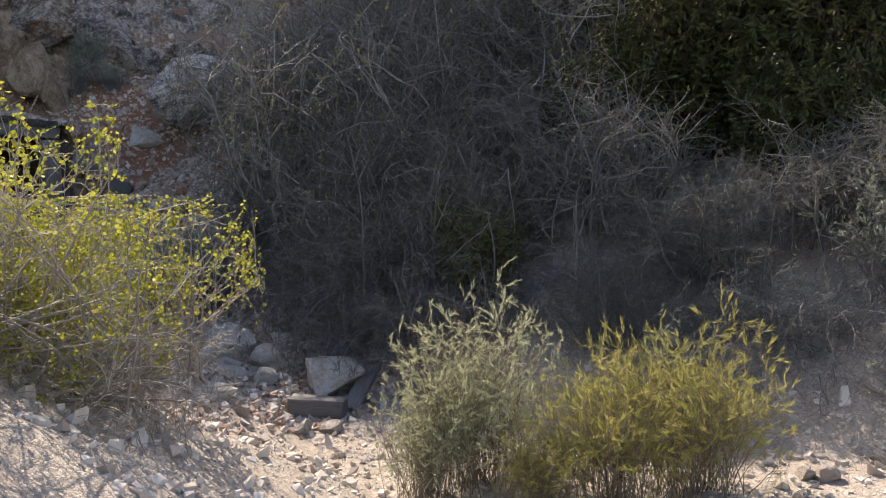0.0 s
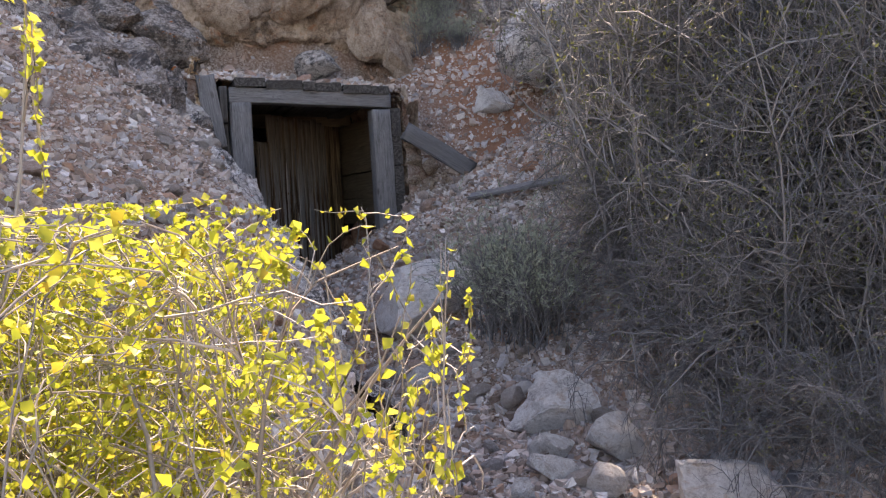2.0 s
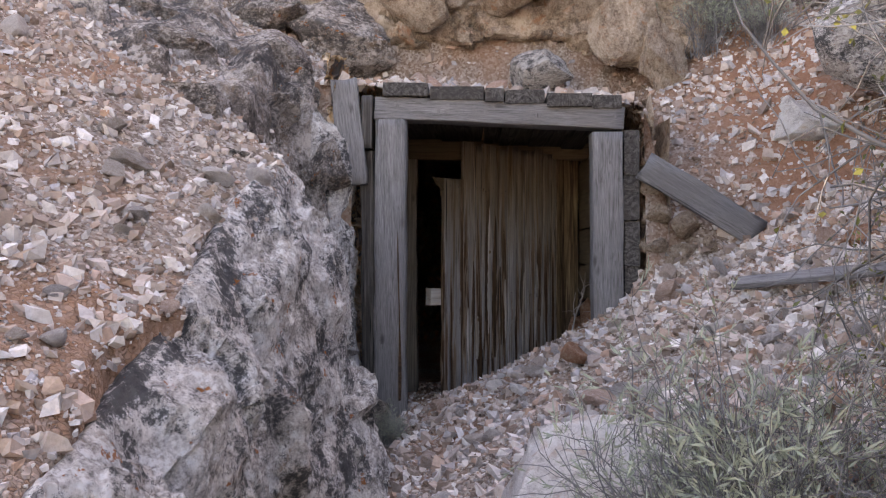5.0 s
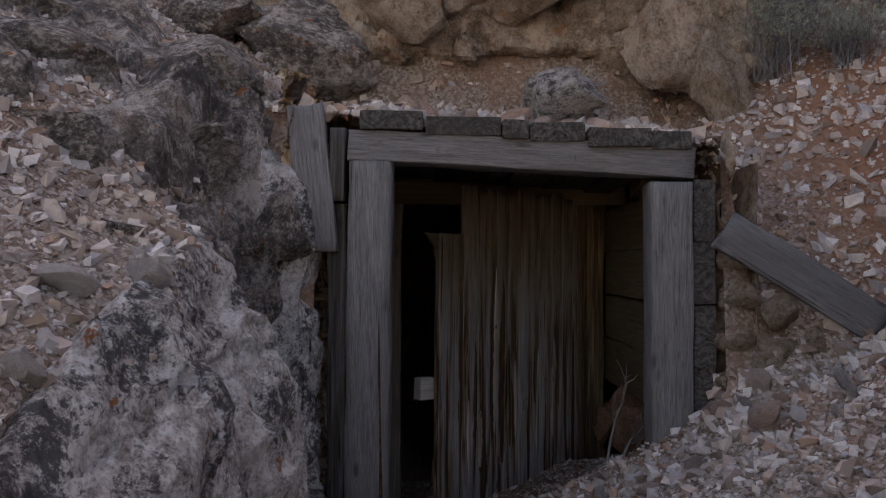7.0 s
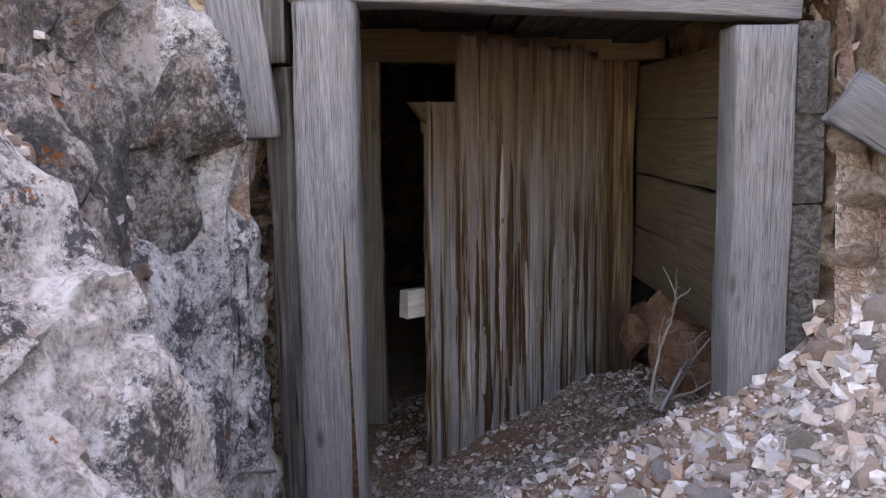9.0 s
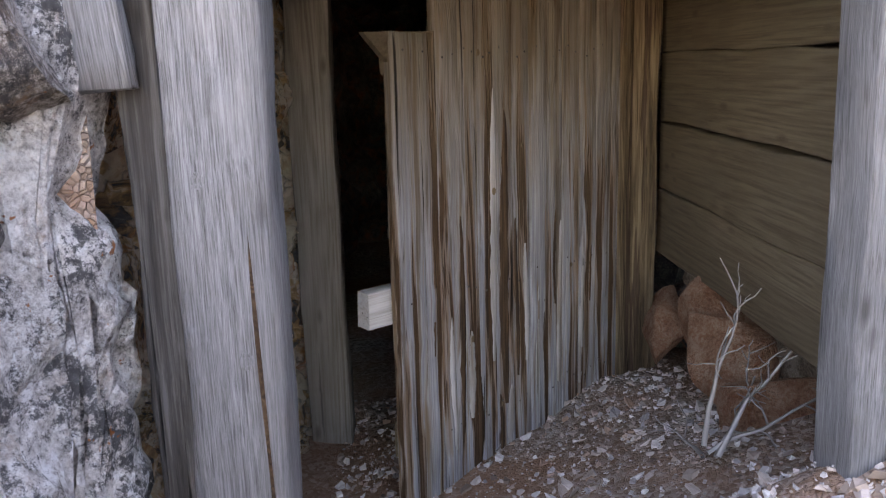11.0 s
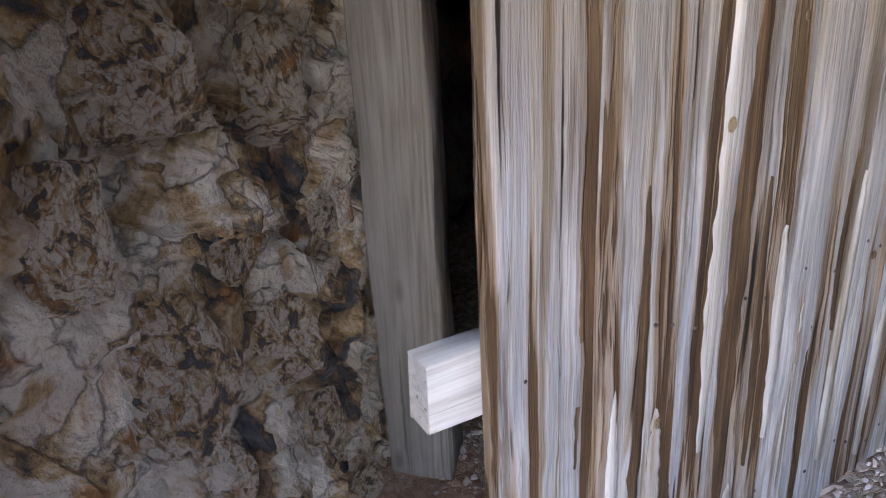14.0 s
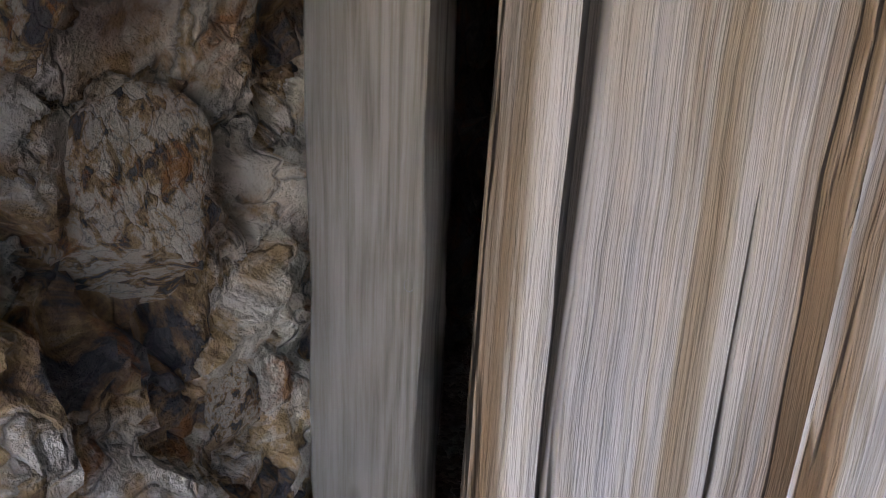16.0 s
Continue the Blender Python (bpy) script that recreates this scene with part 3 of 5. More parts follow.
tagged(beam("cap_block", (-10.01, 2.752, 2.10), (-10.01, 2.752, 2.445), 0.075, 0.2, DARK_WOOD, seed=32), "dark weathered timber end beside the lintel", "timber")
tagged(beam("side_post", (-10.06, 2.75, 0.2), (-10.06, 2.745, 2.09), 0.09, 0.12, DARK_WOOD, seed=33), "dark timber set behind the portal post", "timber")
# diagonal board over the dry stone
tagged(beam("brace_board", (-9.93, 4.535, 1.985), (-9.90, 5.26, 1.525), 0.185, 0.05, GREY_WOOD, seed=34, rag=(0.02, 0.03)), "grey board leaning down from the frame onto rubble", "plank")
# side boards (lagging) with their ends beside the right-hand post
lagging = empty("side_boards", pose(-11.0, 4.45, 1.0), "brown horizontal lagging boards lining the mine mouth", "lagging boards")
for i, (za, zb) in enumerate(((1.015, 1.314), (1.314, 1.612), (1.612, 1.916), (1.916, 2.215))):
    beam("board", (-12.12, 4.38, (za + zb) / 2), (-10.21, 4.405, (za + zb) / 2), zb - za - 0.008, 0.10, BROWN_WOOD, out=(0, -1, 0), seed=40 + i, parent=lagging)
    beam("board_end", (-10.205, 4.425, (za + zb) / 2), (-10.03, 4.425, (za + zb) / 2 + 0.01), zb - za - 0.008, 0.10, DARK_WOOD, out=(0, -1, 0), seed=46 + i, parent=lagging, label="blackened outer end of a side board")
beam("board", (-10.3, 4.425, 0.90), (-10.03, 4.425, 0.90), 0.21, 0.10, GREY_WOOD, out=(0, -1, 0), seed=45, parent=lagging, label="short lower board end")

# inner door frame
frame_in = empty("door_frame", pose(-12.0, 3.5, 0.2), "rough grey-brown timber door frame inside the adit", "door frame")
beam("jamb", (-12.0, 2.842, 0.0), (-12.0, 2.842, 2.25), 0.19, 0.17, JAMB_WOOD, seed=50, parent=frame_in)
beam("jamb", (-12.13, 4.30, 0.2), (-12.13, 4.30, 2.40), 0.17, 0.17, STILE_WOOD, seed=51, warp=0.012, parent=frame_in)
beam("header", (-12.0, 2.6, 2.33), (-12.0, 4.5, 2.33), 0.18, 0.17, BROWN_WOOD, seed=52, parent=frame_in)

# plank door, standing open
DOOR_FREE, DOOR_DIR = Vector((-11.1187, 3.1814, 0.0)), Vector((-0.6739, 0.7389, 0.0))
DOOR_OUT = Vector((0.7389, 0.6739, 0.0))
if DOOR_OUT.x < 0:
    DOOR_OUT = -DOOR_OUT
door = empty("door_1", pose(*(DOOR_FREE + DOOR_DIR * 0.7 + Vector((0, 0, 0.2)))), "weathered plank door standing ajar, streaked brown and grey", "door")
edges = (0.036, 0.248, 0.365, 0.46, 0.54, 0.65, 0.75, 0.86, 0.955, 1.07, 1.18, 1.29, 1.355, 1.45)
for i in range(len(edges) - 1):
    a, b = edges[i], edges[i + 1]
    top = 2.005 if i == 0 else 2.30 + 0.02 * math.sin(i * 2.3)
    foot = DOOR_FREE + DOOR_DIR * ((a + b) / 2) - DOOR_OUT * (0.004 * (i % 3))
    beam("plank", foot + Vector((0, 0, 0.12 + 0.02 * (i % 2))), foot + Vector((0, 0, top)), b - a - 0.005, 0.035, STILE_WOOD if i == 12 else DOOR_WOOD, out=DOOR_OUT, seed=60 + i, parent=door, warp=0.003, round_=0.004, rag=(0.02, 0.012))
for z in (0.55, 1.93):
    p = DOOR_FREE - DOOR_OUT * 0.036 + Vector((0, 0, z))
    beam("ledge", p + DOOR_DIR * 0.06, p + DOOR_DIR * 1.42, 0.14, 0.04, BROWN_WOOD, out=DOOR_OUT, seed=80 + int(z * 10), parent=door)
p = DOOR_FREE - DOOR_OUT * 0.02 + Vector((0, 0, 1.06))
beam("ledge_end", p - DOOR_DIR * 0.055 - DOOR_OUT * 0.03, p + DOOR_DIR * 0.5 - DOOR_OUT * 0.03, 0.13, 0.06, FRESH_WOOD, out=DOOR_OUT, seed=84, round_=0.003, parent=door, label="pale sawn end of the middle ledge")

# ---- large rocks ----
ROCKS = {}


def boulder(name, x, y, z, r, scale, seed, mat, label, turn=0, tilt=0, level=4, cuts=9, rough=0.09, group="", category="boulder"):
    key = (seed, mat.name, level, cuts, rough)
    if key not in ROCKS:
        ROCKS[key] = rock_mesh(name, seed, mat, cuts, level, rough, flat=False)
    ob = under(name, ROCKS[key])
    ob.matrix_basis = pose(x, y, z, tilt, tilt * 0.6, turn) @ Matrix.Diagonal((r * scale[0], r * scale[1], r * scale[2], 1))
    return tagged(ob, label, category, group)


def trench_wall():
    """The rock side of the trench, rolling over onto the bank."""
    us, vs = np.arange(-10.12, -5.1, 0.025), np.linspace(0, 1, 80)
    off = Vector((3.7, 9.1, 2.2))
    vv = []
    for u in us:
        e = float(left_edge(u)) + 0.03
        lean = 0.10 + 0.22 * math.exp(-((u + 8.9) / 0.6) ** 2)
        roll = 0.26 + 0.06 * float(step(-7.0, -8.0, u))
        low = 0.35 * float(step(-8.4, -9.5, u))
        zb, zt = float(trench(u)) - 0.15, float(bank(u, e)) - low
        wob = 0.08 * noise.noise(Vector((u * 2.3, 5, 1)))
        for v in vs:
            if v < 0.6:
                w = v / 0.6
                p = Vector((u, e + lean * (1 - w) ** 0.7 + wob, zb + (zt - 0.14 - zb) * w))
                n = Vector((0, 1, 0.15 + lean))
            else:
                w = (v - 0.6) / 0.4
                yy = e + wob * (1 - w) - roll * w * w - 0.05 * w
                full = float(bank(u, yy)) + 0.03
                p = Vector((u, yy, full - (low + 0.17) * (1 - w) ** 2 - 0.12 * max(0, w - 0.85) / 0.15))
                n = Vector((0, 1 - w, 0.3 + w))
            d, _ = noise.voronoi(p * 1.5 + off)
            h = 0.12 * min(0.5, d[1] - d[0]) - 0.12 * d[0] + 0.07 * facet(p, 0.36, off) + 0.035 * facet(p, 0.15, off) + 0.013 * facet(p, 0.06, off) + 0.05 * noise.fractal(p * 3.2 + off, 0.9, 2.0, 5)
            vv.append(p + n.normalized() * h * (1 if v < 0.85 else max(0.15, (1 - v) / 0.15)))
    k = len(vs)
    fs = [(i * k + j, (i + 1) * k + j, (i + 1) * k + j + 1, i * k + j + 1)[::-1] for i in range(len(us) - 1) for j in range(k - 1)]
    me = mesh_of("trench_wall", vv, fs, CRAG)
    me.set_sharp_from_angle(angle=radians(30))
    tagged(under("wall_trench", me), "lichen-blotched grey limestone face along the trench", "rock wall", kind="structure")


trench_wall()
for i, (x, y, z, r, sc, seed) in enumerate((
        (-9.85, 2.30, 1.75, 0.36, (0.6, 0.8, 0.75), 6), (-9.88, 2.42, 1.32, 0.30, (0.7, 0.85, 0.95), 7), (-10.1, 2.15, 2.2, 0.5, (0.9, 0.8, 0.75), 8),
        (-9.6, 1.85, 2.2, 0.5, (1.2, 0.8, 0.6), 9), (-9.93, 2.55, 0.86, 0.24, (0.8, 0.75, 1), 10), (-8.9, 1.6, 2.1, 0.35, (1.2, 1, 0.6), 12), (-9.3, 2.2, 1.8, 0.42, (1, 0.8, 0.8), 6), (-9.0, 1.9, 2.12, 0.4, (1.1, 0.9, 0.6), 7), (-9.6, 1.5, 2.5, 0.5, (1, 1, 0.6), 8), (-10.3, 1.85, 2.6, 0.55, (1, 0.9, 0.7), 9), (-9.85, 2.5, 1.95, 0.26, (0.9, 0.8, 1), 10), (-8.65, 2.2, 1.8, 0.28, (1.1, 0.8, 0.7), 11), (-10.2, 1.2, 2.95, 0.6, (1, 1, 0.7), 13),
        (-9.9, 2.58, 0.5, 0.2, (0.8, 0.8, 1), 11), (-10.2, 2.5, 2.35, 0.22, (0.7, 0.7, 1.1), 13), (-9.72, 2.86, 0.42, 0.12, (1, 1, 1), 14))):
    boulder("bank_rock", x, y, z, r, sc, seed, CRAG if i in (1, 4, 13) else DARK_CRAG, "lichen-blotched grey limestone outcrop beside the portal", turn=37 * i, group="outcrop rocks", rough=0.12, cuts=12)
for i, (x, y, z, r, sc) in enumerate(((-11.6, 2.3, 3.3, 0.6, (0.9, 1.1, 0.8)), (-11.5, 2.95, 3.5, 0.46, (0.9, 1.1, 0.8)), (-11.6, 3.35, 3.66, 0.42, (1, 0.8, 1.0)), (-11.5, 3.85, 3.72, 0.52, (1, 0.9, 0.8)), (-11.6, 4.3, 3.62, 0.42, (1, 0.8, 1.1)), (-11.5, 4.65, 3.4, 0.42, (1, 0.7, 1.2)), (-11.4, 4.95, 3.0, 0.34, (1, 0.7, 1.4)), (-11.9, 3.5, 4.2, 0.8, (0.9, 1.5, 0.6)), (-11.9, 1.9, 3.8, 0.7, (1, 1.2, 0.7)), (-12.0, 4.9, 4.0, 0.75, (0.9, 1.3, 0.8)), (-11.8, 2.8, 2.9, 0.3, (0.7, 1.0, 0.7)), (-11.8, 4.4, 2.85, 0.3, (0.7, 1.2, 0.8)))):
    boulder("overhang_rock", x, y, z, r, sc, 15 + i, TAN_ROCK if 0 < i < 7 or i > 9 else DARK_CRAG, "orange-tan rock overhanging a shallow hollow" if 0 < i < 7 or i > 9 else "grey weathered rock above the hollow", turn=53 * i, tilt=9 * (i % 3), group="overhang rocks", cuts=13, rough=0.15)


def overhang():
    """The tan rock lip over the hollow above the roof, curling back underneath."""
    us, vs = np.arange(1.9, 5.35, 0.03), np.linspace(0, 1, 70)
    off = Vector((8.1, 2.7, 5.5))
    vv = []
    for u in us:
        lip = 3.1 - 0.10 * ((u - 3.6) / 1.3) ** 2 + 0.07 * noise.noise(Vector((u * 3, 0, 4)))
        for v in vs:
            p = Vector((np.interp(v, [0, 0.18, 0.28, 0.5, 1], [-12.1, -11.6, -11.42, -11.5, -12.1]), u, np.interp(v, [0, 0.18, 0.28, 0.5, 1], [lip + 0.05, lip, lip + 0.12, lip + 0.5, lip + 1.5])))
            n = Vector((1, 0, -0.4 if v < 0.25 else 0.3))
            h = 0.16 * facet(p, 0.42, off) + 0.06 * facet(p, 0.16, off) + 0.08 * noise.fractal(p * 2.5 + off, 1.0, 2.0, 4)
            vv.append(p + n * h)
    k = len(vs)
    fs = [(i * k + j, (i + 1) * k + j, (i + 1) * k + j + 1, i * k + j + 1) for i in range(len(us) - 1) for j in range(k - 1)]
    me = mesh_of("overhang", vv, fs, TAN_ROCK)
    me.set_sharp_from_angle(angle=radians(28))
    tagged(under("overhang", me), "orange-tan rock overhang above the portal roof", "rock outcrop", kind="structure")


overhang()


def crag_band():
    us, vs = np.arange(-10.9, -8.75, 0.035), np.arange(0.6, 2.5, 0.035)
    off = Vector((1.3, 4.4, 7.7))
    U, V = np.meshgrid(us, vs, indexing="ij")
    fade = step(-8.75, -9.15, U + 0.12 * bumps(U, V, 5, 31)) * step(0.6, 0.95, V) * step(-10.9, -10.6, U) * step(2.5, 2.3, V)
    B = bank(U, V)
    vv = []
    for u, v, b, f in zip(U.ravel(), V.ravel(), B.ravel(), fade.ravel()):
        p = Vector((u, v, b))
        d, _ = noise.voronoi(p * 2.0 + off)
        h = 0.10 + 0.18 * min(0.5, d[1] - d[0]) - 0.12 * d[0] + 0.09 * facet(p, 0.32, off) + 0.04 * facet(p, 0.13, off) + 0.08 * noise.fractal(p * 3 + off, 0.9, 2.0, 5)
        vv.append(p + Vector((0.35, 0.35, 0.85)) * (h * f - 0.12 * (1 - f)))
    k = len(vs)
    fs = [(i * k + j, (i + 1) * k + j, (i + 1) * k + j + 1, i * k + j + 1) for i in range(len(us) - 1) for j in range(k - 1)]
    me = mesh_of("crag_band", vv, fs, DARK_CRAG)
    me.set_sharp_from_angle(angle=radians(28))
    tagged(under("crag_band", me), "dark weathered limestone crag above the portal's shoulder", "rock outcrop", kind="structure")


crag_band()


def hill_crag():
    """Grey broken crags over the hill behind the portal, with gaps of soil between them."""
    us, vs = np.arange(-15.5, -11.7, 0.06), np.arange(-1.0, 9.0, 0.06)
    off = Vector((6.6, 1.2, 3.4))
    U, V = np.meshgrid(us, vs, indexing="ij")
    B = land(U, V)
    edge = step(-11.75, -12.05, U + 0.15 * bumps(U, V, 3, 41)) * step(-1.0, -0.6, V) * step(9.0, 8.6, V)
    vv = []
    for u, v, b, f in zip(U.ravel(), V.ravel(), B.ravel(), edge.ravel()):
        p = Vector((u, v, b))
        h = 0.12 + 0.26 * facet(p, 0.7, off) + 0.12 * facet(p, 0.28, off) + 0.25 * noise.fractal(p * 1.1 + off, 1.0, 2.0, 4)
        vv.append(p + Vector((0.6, 0, 0.6)) * (h * f - 0.25 * (1 - f)))
    k = len(vs)
    fs = [(i * k + j, (i + 1) * k + j, (i + 1) * k + j + 1, i * k + j + 1) for i in range(len(us) - 1) for j in range(k - 1)]
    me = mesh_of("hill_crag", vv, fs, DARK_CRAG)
    me.set_sharp_from_angle(angle=radians(28))
    tagged(under("hill_crag", me), "grey weathered crags on the hillside above the portal", "rock outcrop", kind="structure")


hill_crag()
boulder("roof_rock", -11.3, 3.95, 2.86, 0.24, (1, 1.3, 0.75), 23, CRAG, "grey-brown rock lying on the roof rubble", cuts=8)
boulder("white_rock", -10.3, 5.7, 2.28, 0.26, (0.9, 1.1, 0.75), 24, PALE_ROCK, "white limestone rock on the red slope", cuts=18, rough=0.15)
boulder("trench_boulder", -7.75, 3.92, 0.46, 0.47, (0.9, 1.1, 0.66), 25, PALE_ROCK, "pale limestone boulder at the trench side", turn=15, cuts=8, rough=0.08)
boulder("flat_rock", -5.83, 3.98, 0.0, 0.33, (1.0, 0.95, 0.7), 26, PALE_ROCK, "pinkish-grey flat-faced rock beside the path", turn=60, cuts=18, rough=0.15)
boulder("path_rock", -4.62, 4.18, -0.14, 0.42, (1.0, 0.8, 0.55), 27, PALE_ROCK, "large pale angular rock at the path's edge", turn=130, cuts=18, rough=0.15)
boulder("outcrop", -10.0, 6.4, 2.9, 0.75, (1, 1.1, 0.7), 28, CRAG, "grey limestone outcrop above the red slope", cuts=12)

for i, (x, y, r) in enumerate(((-12.3, 1.6, 0.6), (-12.6, 2.6, 0.5), (-12.9, 3.6, 0.7), (-12.6, 4.6, 0.55), (-12.4, 5.5, 0.6), (-11.6, 6.3, 0.5), (-11.2, 7.0, 0.6), (-13.3, 2.2, 0.7), (-13.4, 4.3, 0.8), (-13.2, 6.0, 0.7), (-12.2, 0.7, 0.7), (-11.3, 0.9, 0.5), (-10.6, 7.4, 0.6), (-9.2, 7.3, 0.5), (-11.3, 1.7, 0.4), (-9.7, 6.9, 0.4))):
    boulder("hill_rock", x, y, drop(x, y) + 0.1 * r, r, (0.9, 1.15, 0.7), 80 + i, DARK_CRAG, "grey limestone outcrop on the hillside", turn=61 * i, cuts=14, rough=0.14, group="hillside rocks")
boulder("red_rock", -7.95, 4.25, 0.62, 0.13, (1.3, 0.8, 0.6), 29, RED_ROCK, "brick-red broken stone on the rubble", level=3)
boulder("red_rock", -9.2, 5.55, 1.42, 0.22, (1.2, 1, 0.7), 30, RED_ROCK, "rust-stained rock ledge on the slope")
boulder("orange_rock", -9.35, 4.03, 0.84, 0.09, (1.1, 1, 0.9), 31, RED_ROCK, "orange-brown stone near the doorway", level=3)
for i, (x, y, r) in enumerate(((-5.13, 3.6, 0.15), (-5.0, 3.78, 0.12), (-5.4, 3.75, 0.14), (-4.95, 3.35, 0.1), (-6.5, 3.05, 0.2), (-5.35, 4.1, 0.2), (-7.2, 3.35, 0.13), (-6.9, 3.55, 0.16), (-4.2, 2.9, 0.14), (-4.0, 3.4, 0.1))):
    boulder("path_stone", x, y, drop(x, y) + r * 0.3, r, (1, 0.9, 0.75), 32 + i, PALE_ROCK, "pale angular stone lying by the path", turn=50 * i, level=3, group="path stones", category="stone")
# dry stone under the leaning board
for i, (y, z, r) in enumerate(((4.62, 1.05, 0.11), (4.84, 1.12, 0.12), (4.60, 1.27, 0.10), (4.80, 1.36, 0.15), (5.04, 1.30, 0.10), (4.62, 1.48, 0.10), (4.80, 1.60, 0.11), (4.62, 1.66, 0.10), (4.61, 1.83, 0.08), (4.98, 1.46, 0.09), (4.72, 0.95, 0.08), (5.02, 1.12, 0.08), (4.58, 0.92, 0.08))):
    boulder("wall_stone", -10.0 - 0.02 * (i % 3), y, z, r, (0.9, 1.1, 0.85), 50 + i, TAN_ROCK, "rounded tan stone of the dry-stone packing", turn=70 * i, level=3, cuts=7, group="packing stones", category="stone")
# broken blocks of the rock wall inside the mouth
wr = np.random.RandomState(5)
for i in range(34):
    u, v, r = -11.88 + 1.75 * ((i * 0.618) % 1.0), 0.2 + 2.35 * (i / 34), 0.07 + 0.10 * wr.rand()
    boulder("wall_block", u, 2.53 + 0.11 * (-10.1 - u) + 0.03 * wr.rand() - r * 0.35, v, r, (1.1, 0.75, 1.0 + 0.4 * wr.rand()), 200 + i % 11, ADIT_ROCK, "jutting ochre and black block of the adit wall", turn=360 * wr.rand(), tilt=20 * wr.rand(), cuts=16, rough=0.16, group="adit wall blocks", category="rock")
nail = mesh_of("nail", [(0.004 * math.cos(a), 0.004 * math.sin(a), z) for z in (-0.01, 0.002) for a in np.arange(6) * 1.047] + [(0, 0, 0.003)], [(j, (j + 1) % 6, 6 + (j + 1) % 6, 6 + j) for j in range(6)] + [(6 + j, 6 + (j + 1) % 6, 12) for j in range(6)], DARK_WOOD, False)
for i in range(len(edges) - 1):
    for z in (0.55, 1.06, 1.93):
        for q in (0.3, 0.72):
            if edges[i + 1] - edges[i] < 0.08:
                continue
            p = DOOR_FREE + DOOR_DIR * (edges[i] + q * (edges[i + 1] - edges[i])) - DOOR_OUT * (0.004 * (i % 3)) + Vector((0, 0, z + 0.03 * math.sin(i * 3.1 + q * 9)))
            under("nail", nail, door, door.matrix_basis.inverted() @ axes(p, (0, 0, 1), DOOR_OUT))
# clay lumps and broken rock inside, under the side boards
for i, (x, y, z, r) in enumerate(((-11.3, 4.42, 0.78, 0.22), (-11.75, 4.3, 0.72, 0.13), (-11.0, 4.5, 0.7, 0.2), (-11.55, 4.5, 0.85, 0.2), (-12.0, 4.42, 0.75, 0.12))):
    boulder("clay_lump", x, y, z, r, (1.0, 0.8, 1.15), 66 + i, RED_ROCK, "reddish clay lump under the side boards", turn=33 * i, cuts=7, group="clay lumps", category="rock")
tagged(beam("fallen_plank", (-9.05, 4.83, drop(-9.05, 4.83) + 0.10), (-8.2, 5.45, drop(-8.2, 5.45) + 0.12), 0.11, 0.035, GREY_WOOD, out=(0.3, -0.3, 1), seed=90, rag=(0.04, 0.03)), "grey plank lying on the rubble slope", "plank")
tagged(beam("timber_block", (-4.42, 3.62, drop(-4.42, 3.62) + 0.12), (-4.1, 3.86, drop(-4.1, 3.86) + 0.14), 0.17, 0.15, GREY_WOOD, out=(0, 0, 1), seed=91), "short squared timber offcut on the gravel", "timber")
tagged(beam("path_board", (-4.2, 3.98, drop(-4.2, 3.98) + 0.05), (-4.5, 4.5, drop(-4.5, 4.5) + 0.06), 0.14, 0.03, GREY_WOOD, out=(0, 0, 1), seed=92), "grey board lying beside the path rock", "plank")
# raised splinters, rotted grooves and knots of the door
SPLINTER = wood("splinter_wood", (0.16, 0.12, 0.085), (0.30, 0.285, 0.27), (0.42, 0.41, 0.405), 0.7, None, 30, 0.6, 0.2)
ROTTEN = wood("rotten_wood", (0.012, 0.007, 0.005), (0.055, 0.03, 0.016), (0.12, 0.07, 0.038), 0.8, None, 40)


def sliver(name, at, z0, z1, width, mat, seed, proud, label):
    """A thin ragged strip that tapers to both ends, on the door's face."""
    r = np.random.RandomState(seed)
    n = 26
    vs = []
    for i in range(n + 1):
        u = i / n
        w = width * (math.sin(math.pi * min(1, 0.06 + 0.94 * u)) ** 0.6) * (0.9 + 0.15 * r.rand())
        c = at + 0.006 * math.sin(4 * u + seed) + 0.04 * width * r.normal()
        z = z0 + (z1 - z0) * u
        for a, o in ((-0.5, -0.004), (-0.3, proud), (0.3, proud), (0.5, -0.004)):
            p = DOOR_FREE + DOOR_DIR * (c + a * w) + DOOR_OUT * o + Vector((0, 0, z))
            vs.append(p)
    m = axes(DOOR_FREE + DOOR_DIR * at + Vector((0, 0, z0)), (0, 0, 1), DOOR_OUT)
    fs = [(4 * i + j, 4 * i + j + 1, 4 * i + j + 5, 4 * i + j + 4) for i in range(n) for j in range(3)]
    under(name, mesh_of(name, [m.inverted() @ p for p in vs], fs, mat), door, door.matrix_basis.inverted() @ m, label)


for i, (at, z0, z1, w) in enumerate(((0.528, 0.75, 1.80, 0.05), (0.398, 0.55, 0.90, 0.036), (0.716, 0.70, 1.19, 0.028), (0.30, 0.45, 0.98, 0.03), (0.79, 0.4, 1.0, 0.03), (0.62, 0.35, 0.62, 0.035), (0.93, 0.55, 1.25, 0.026), (1.08, 0.5, 1.2, 0.03))):
    sliver("splinter", at, z0, z1, w, SPLINTER, 300 + i, 0.003, "pale raised splinter of bleached wood")
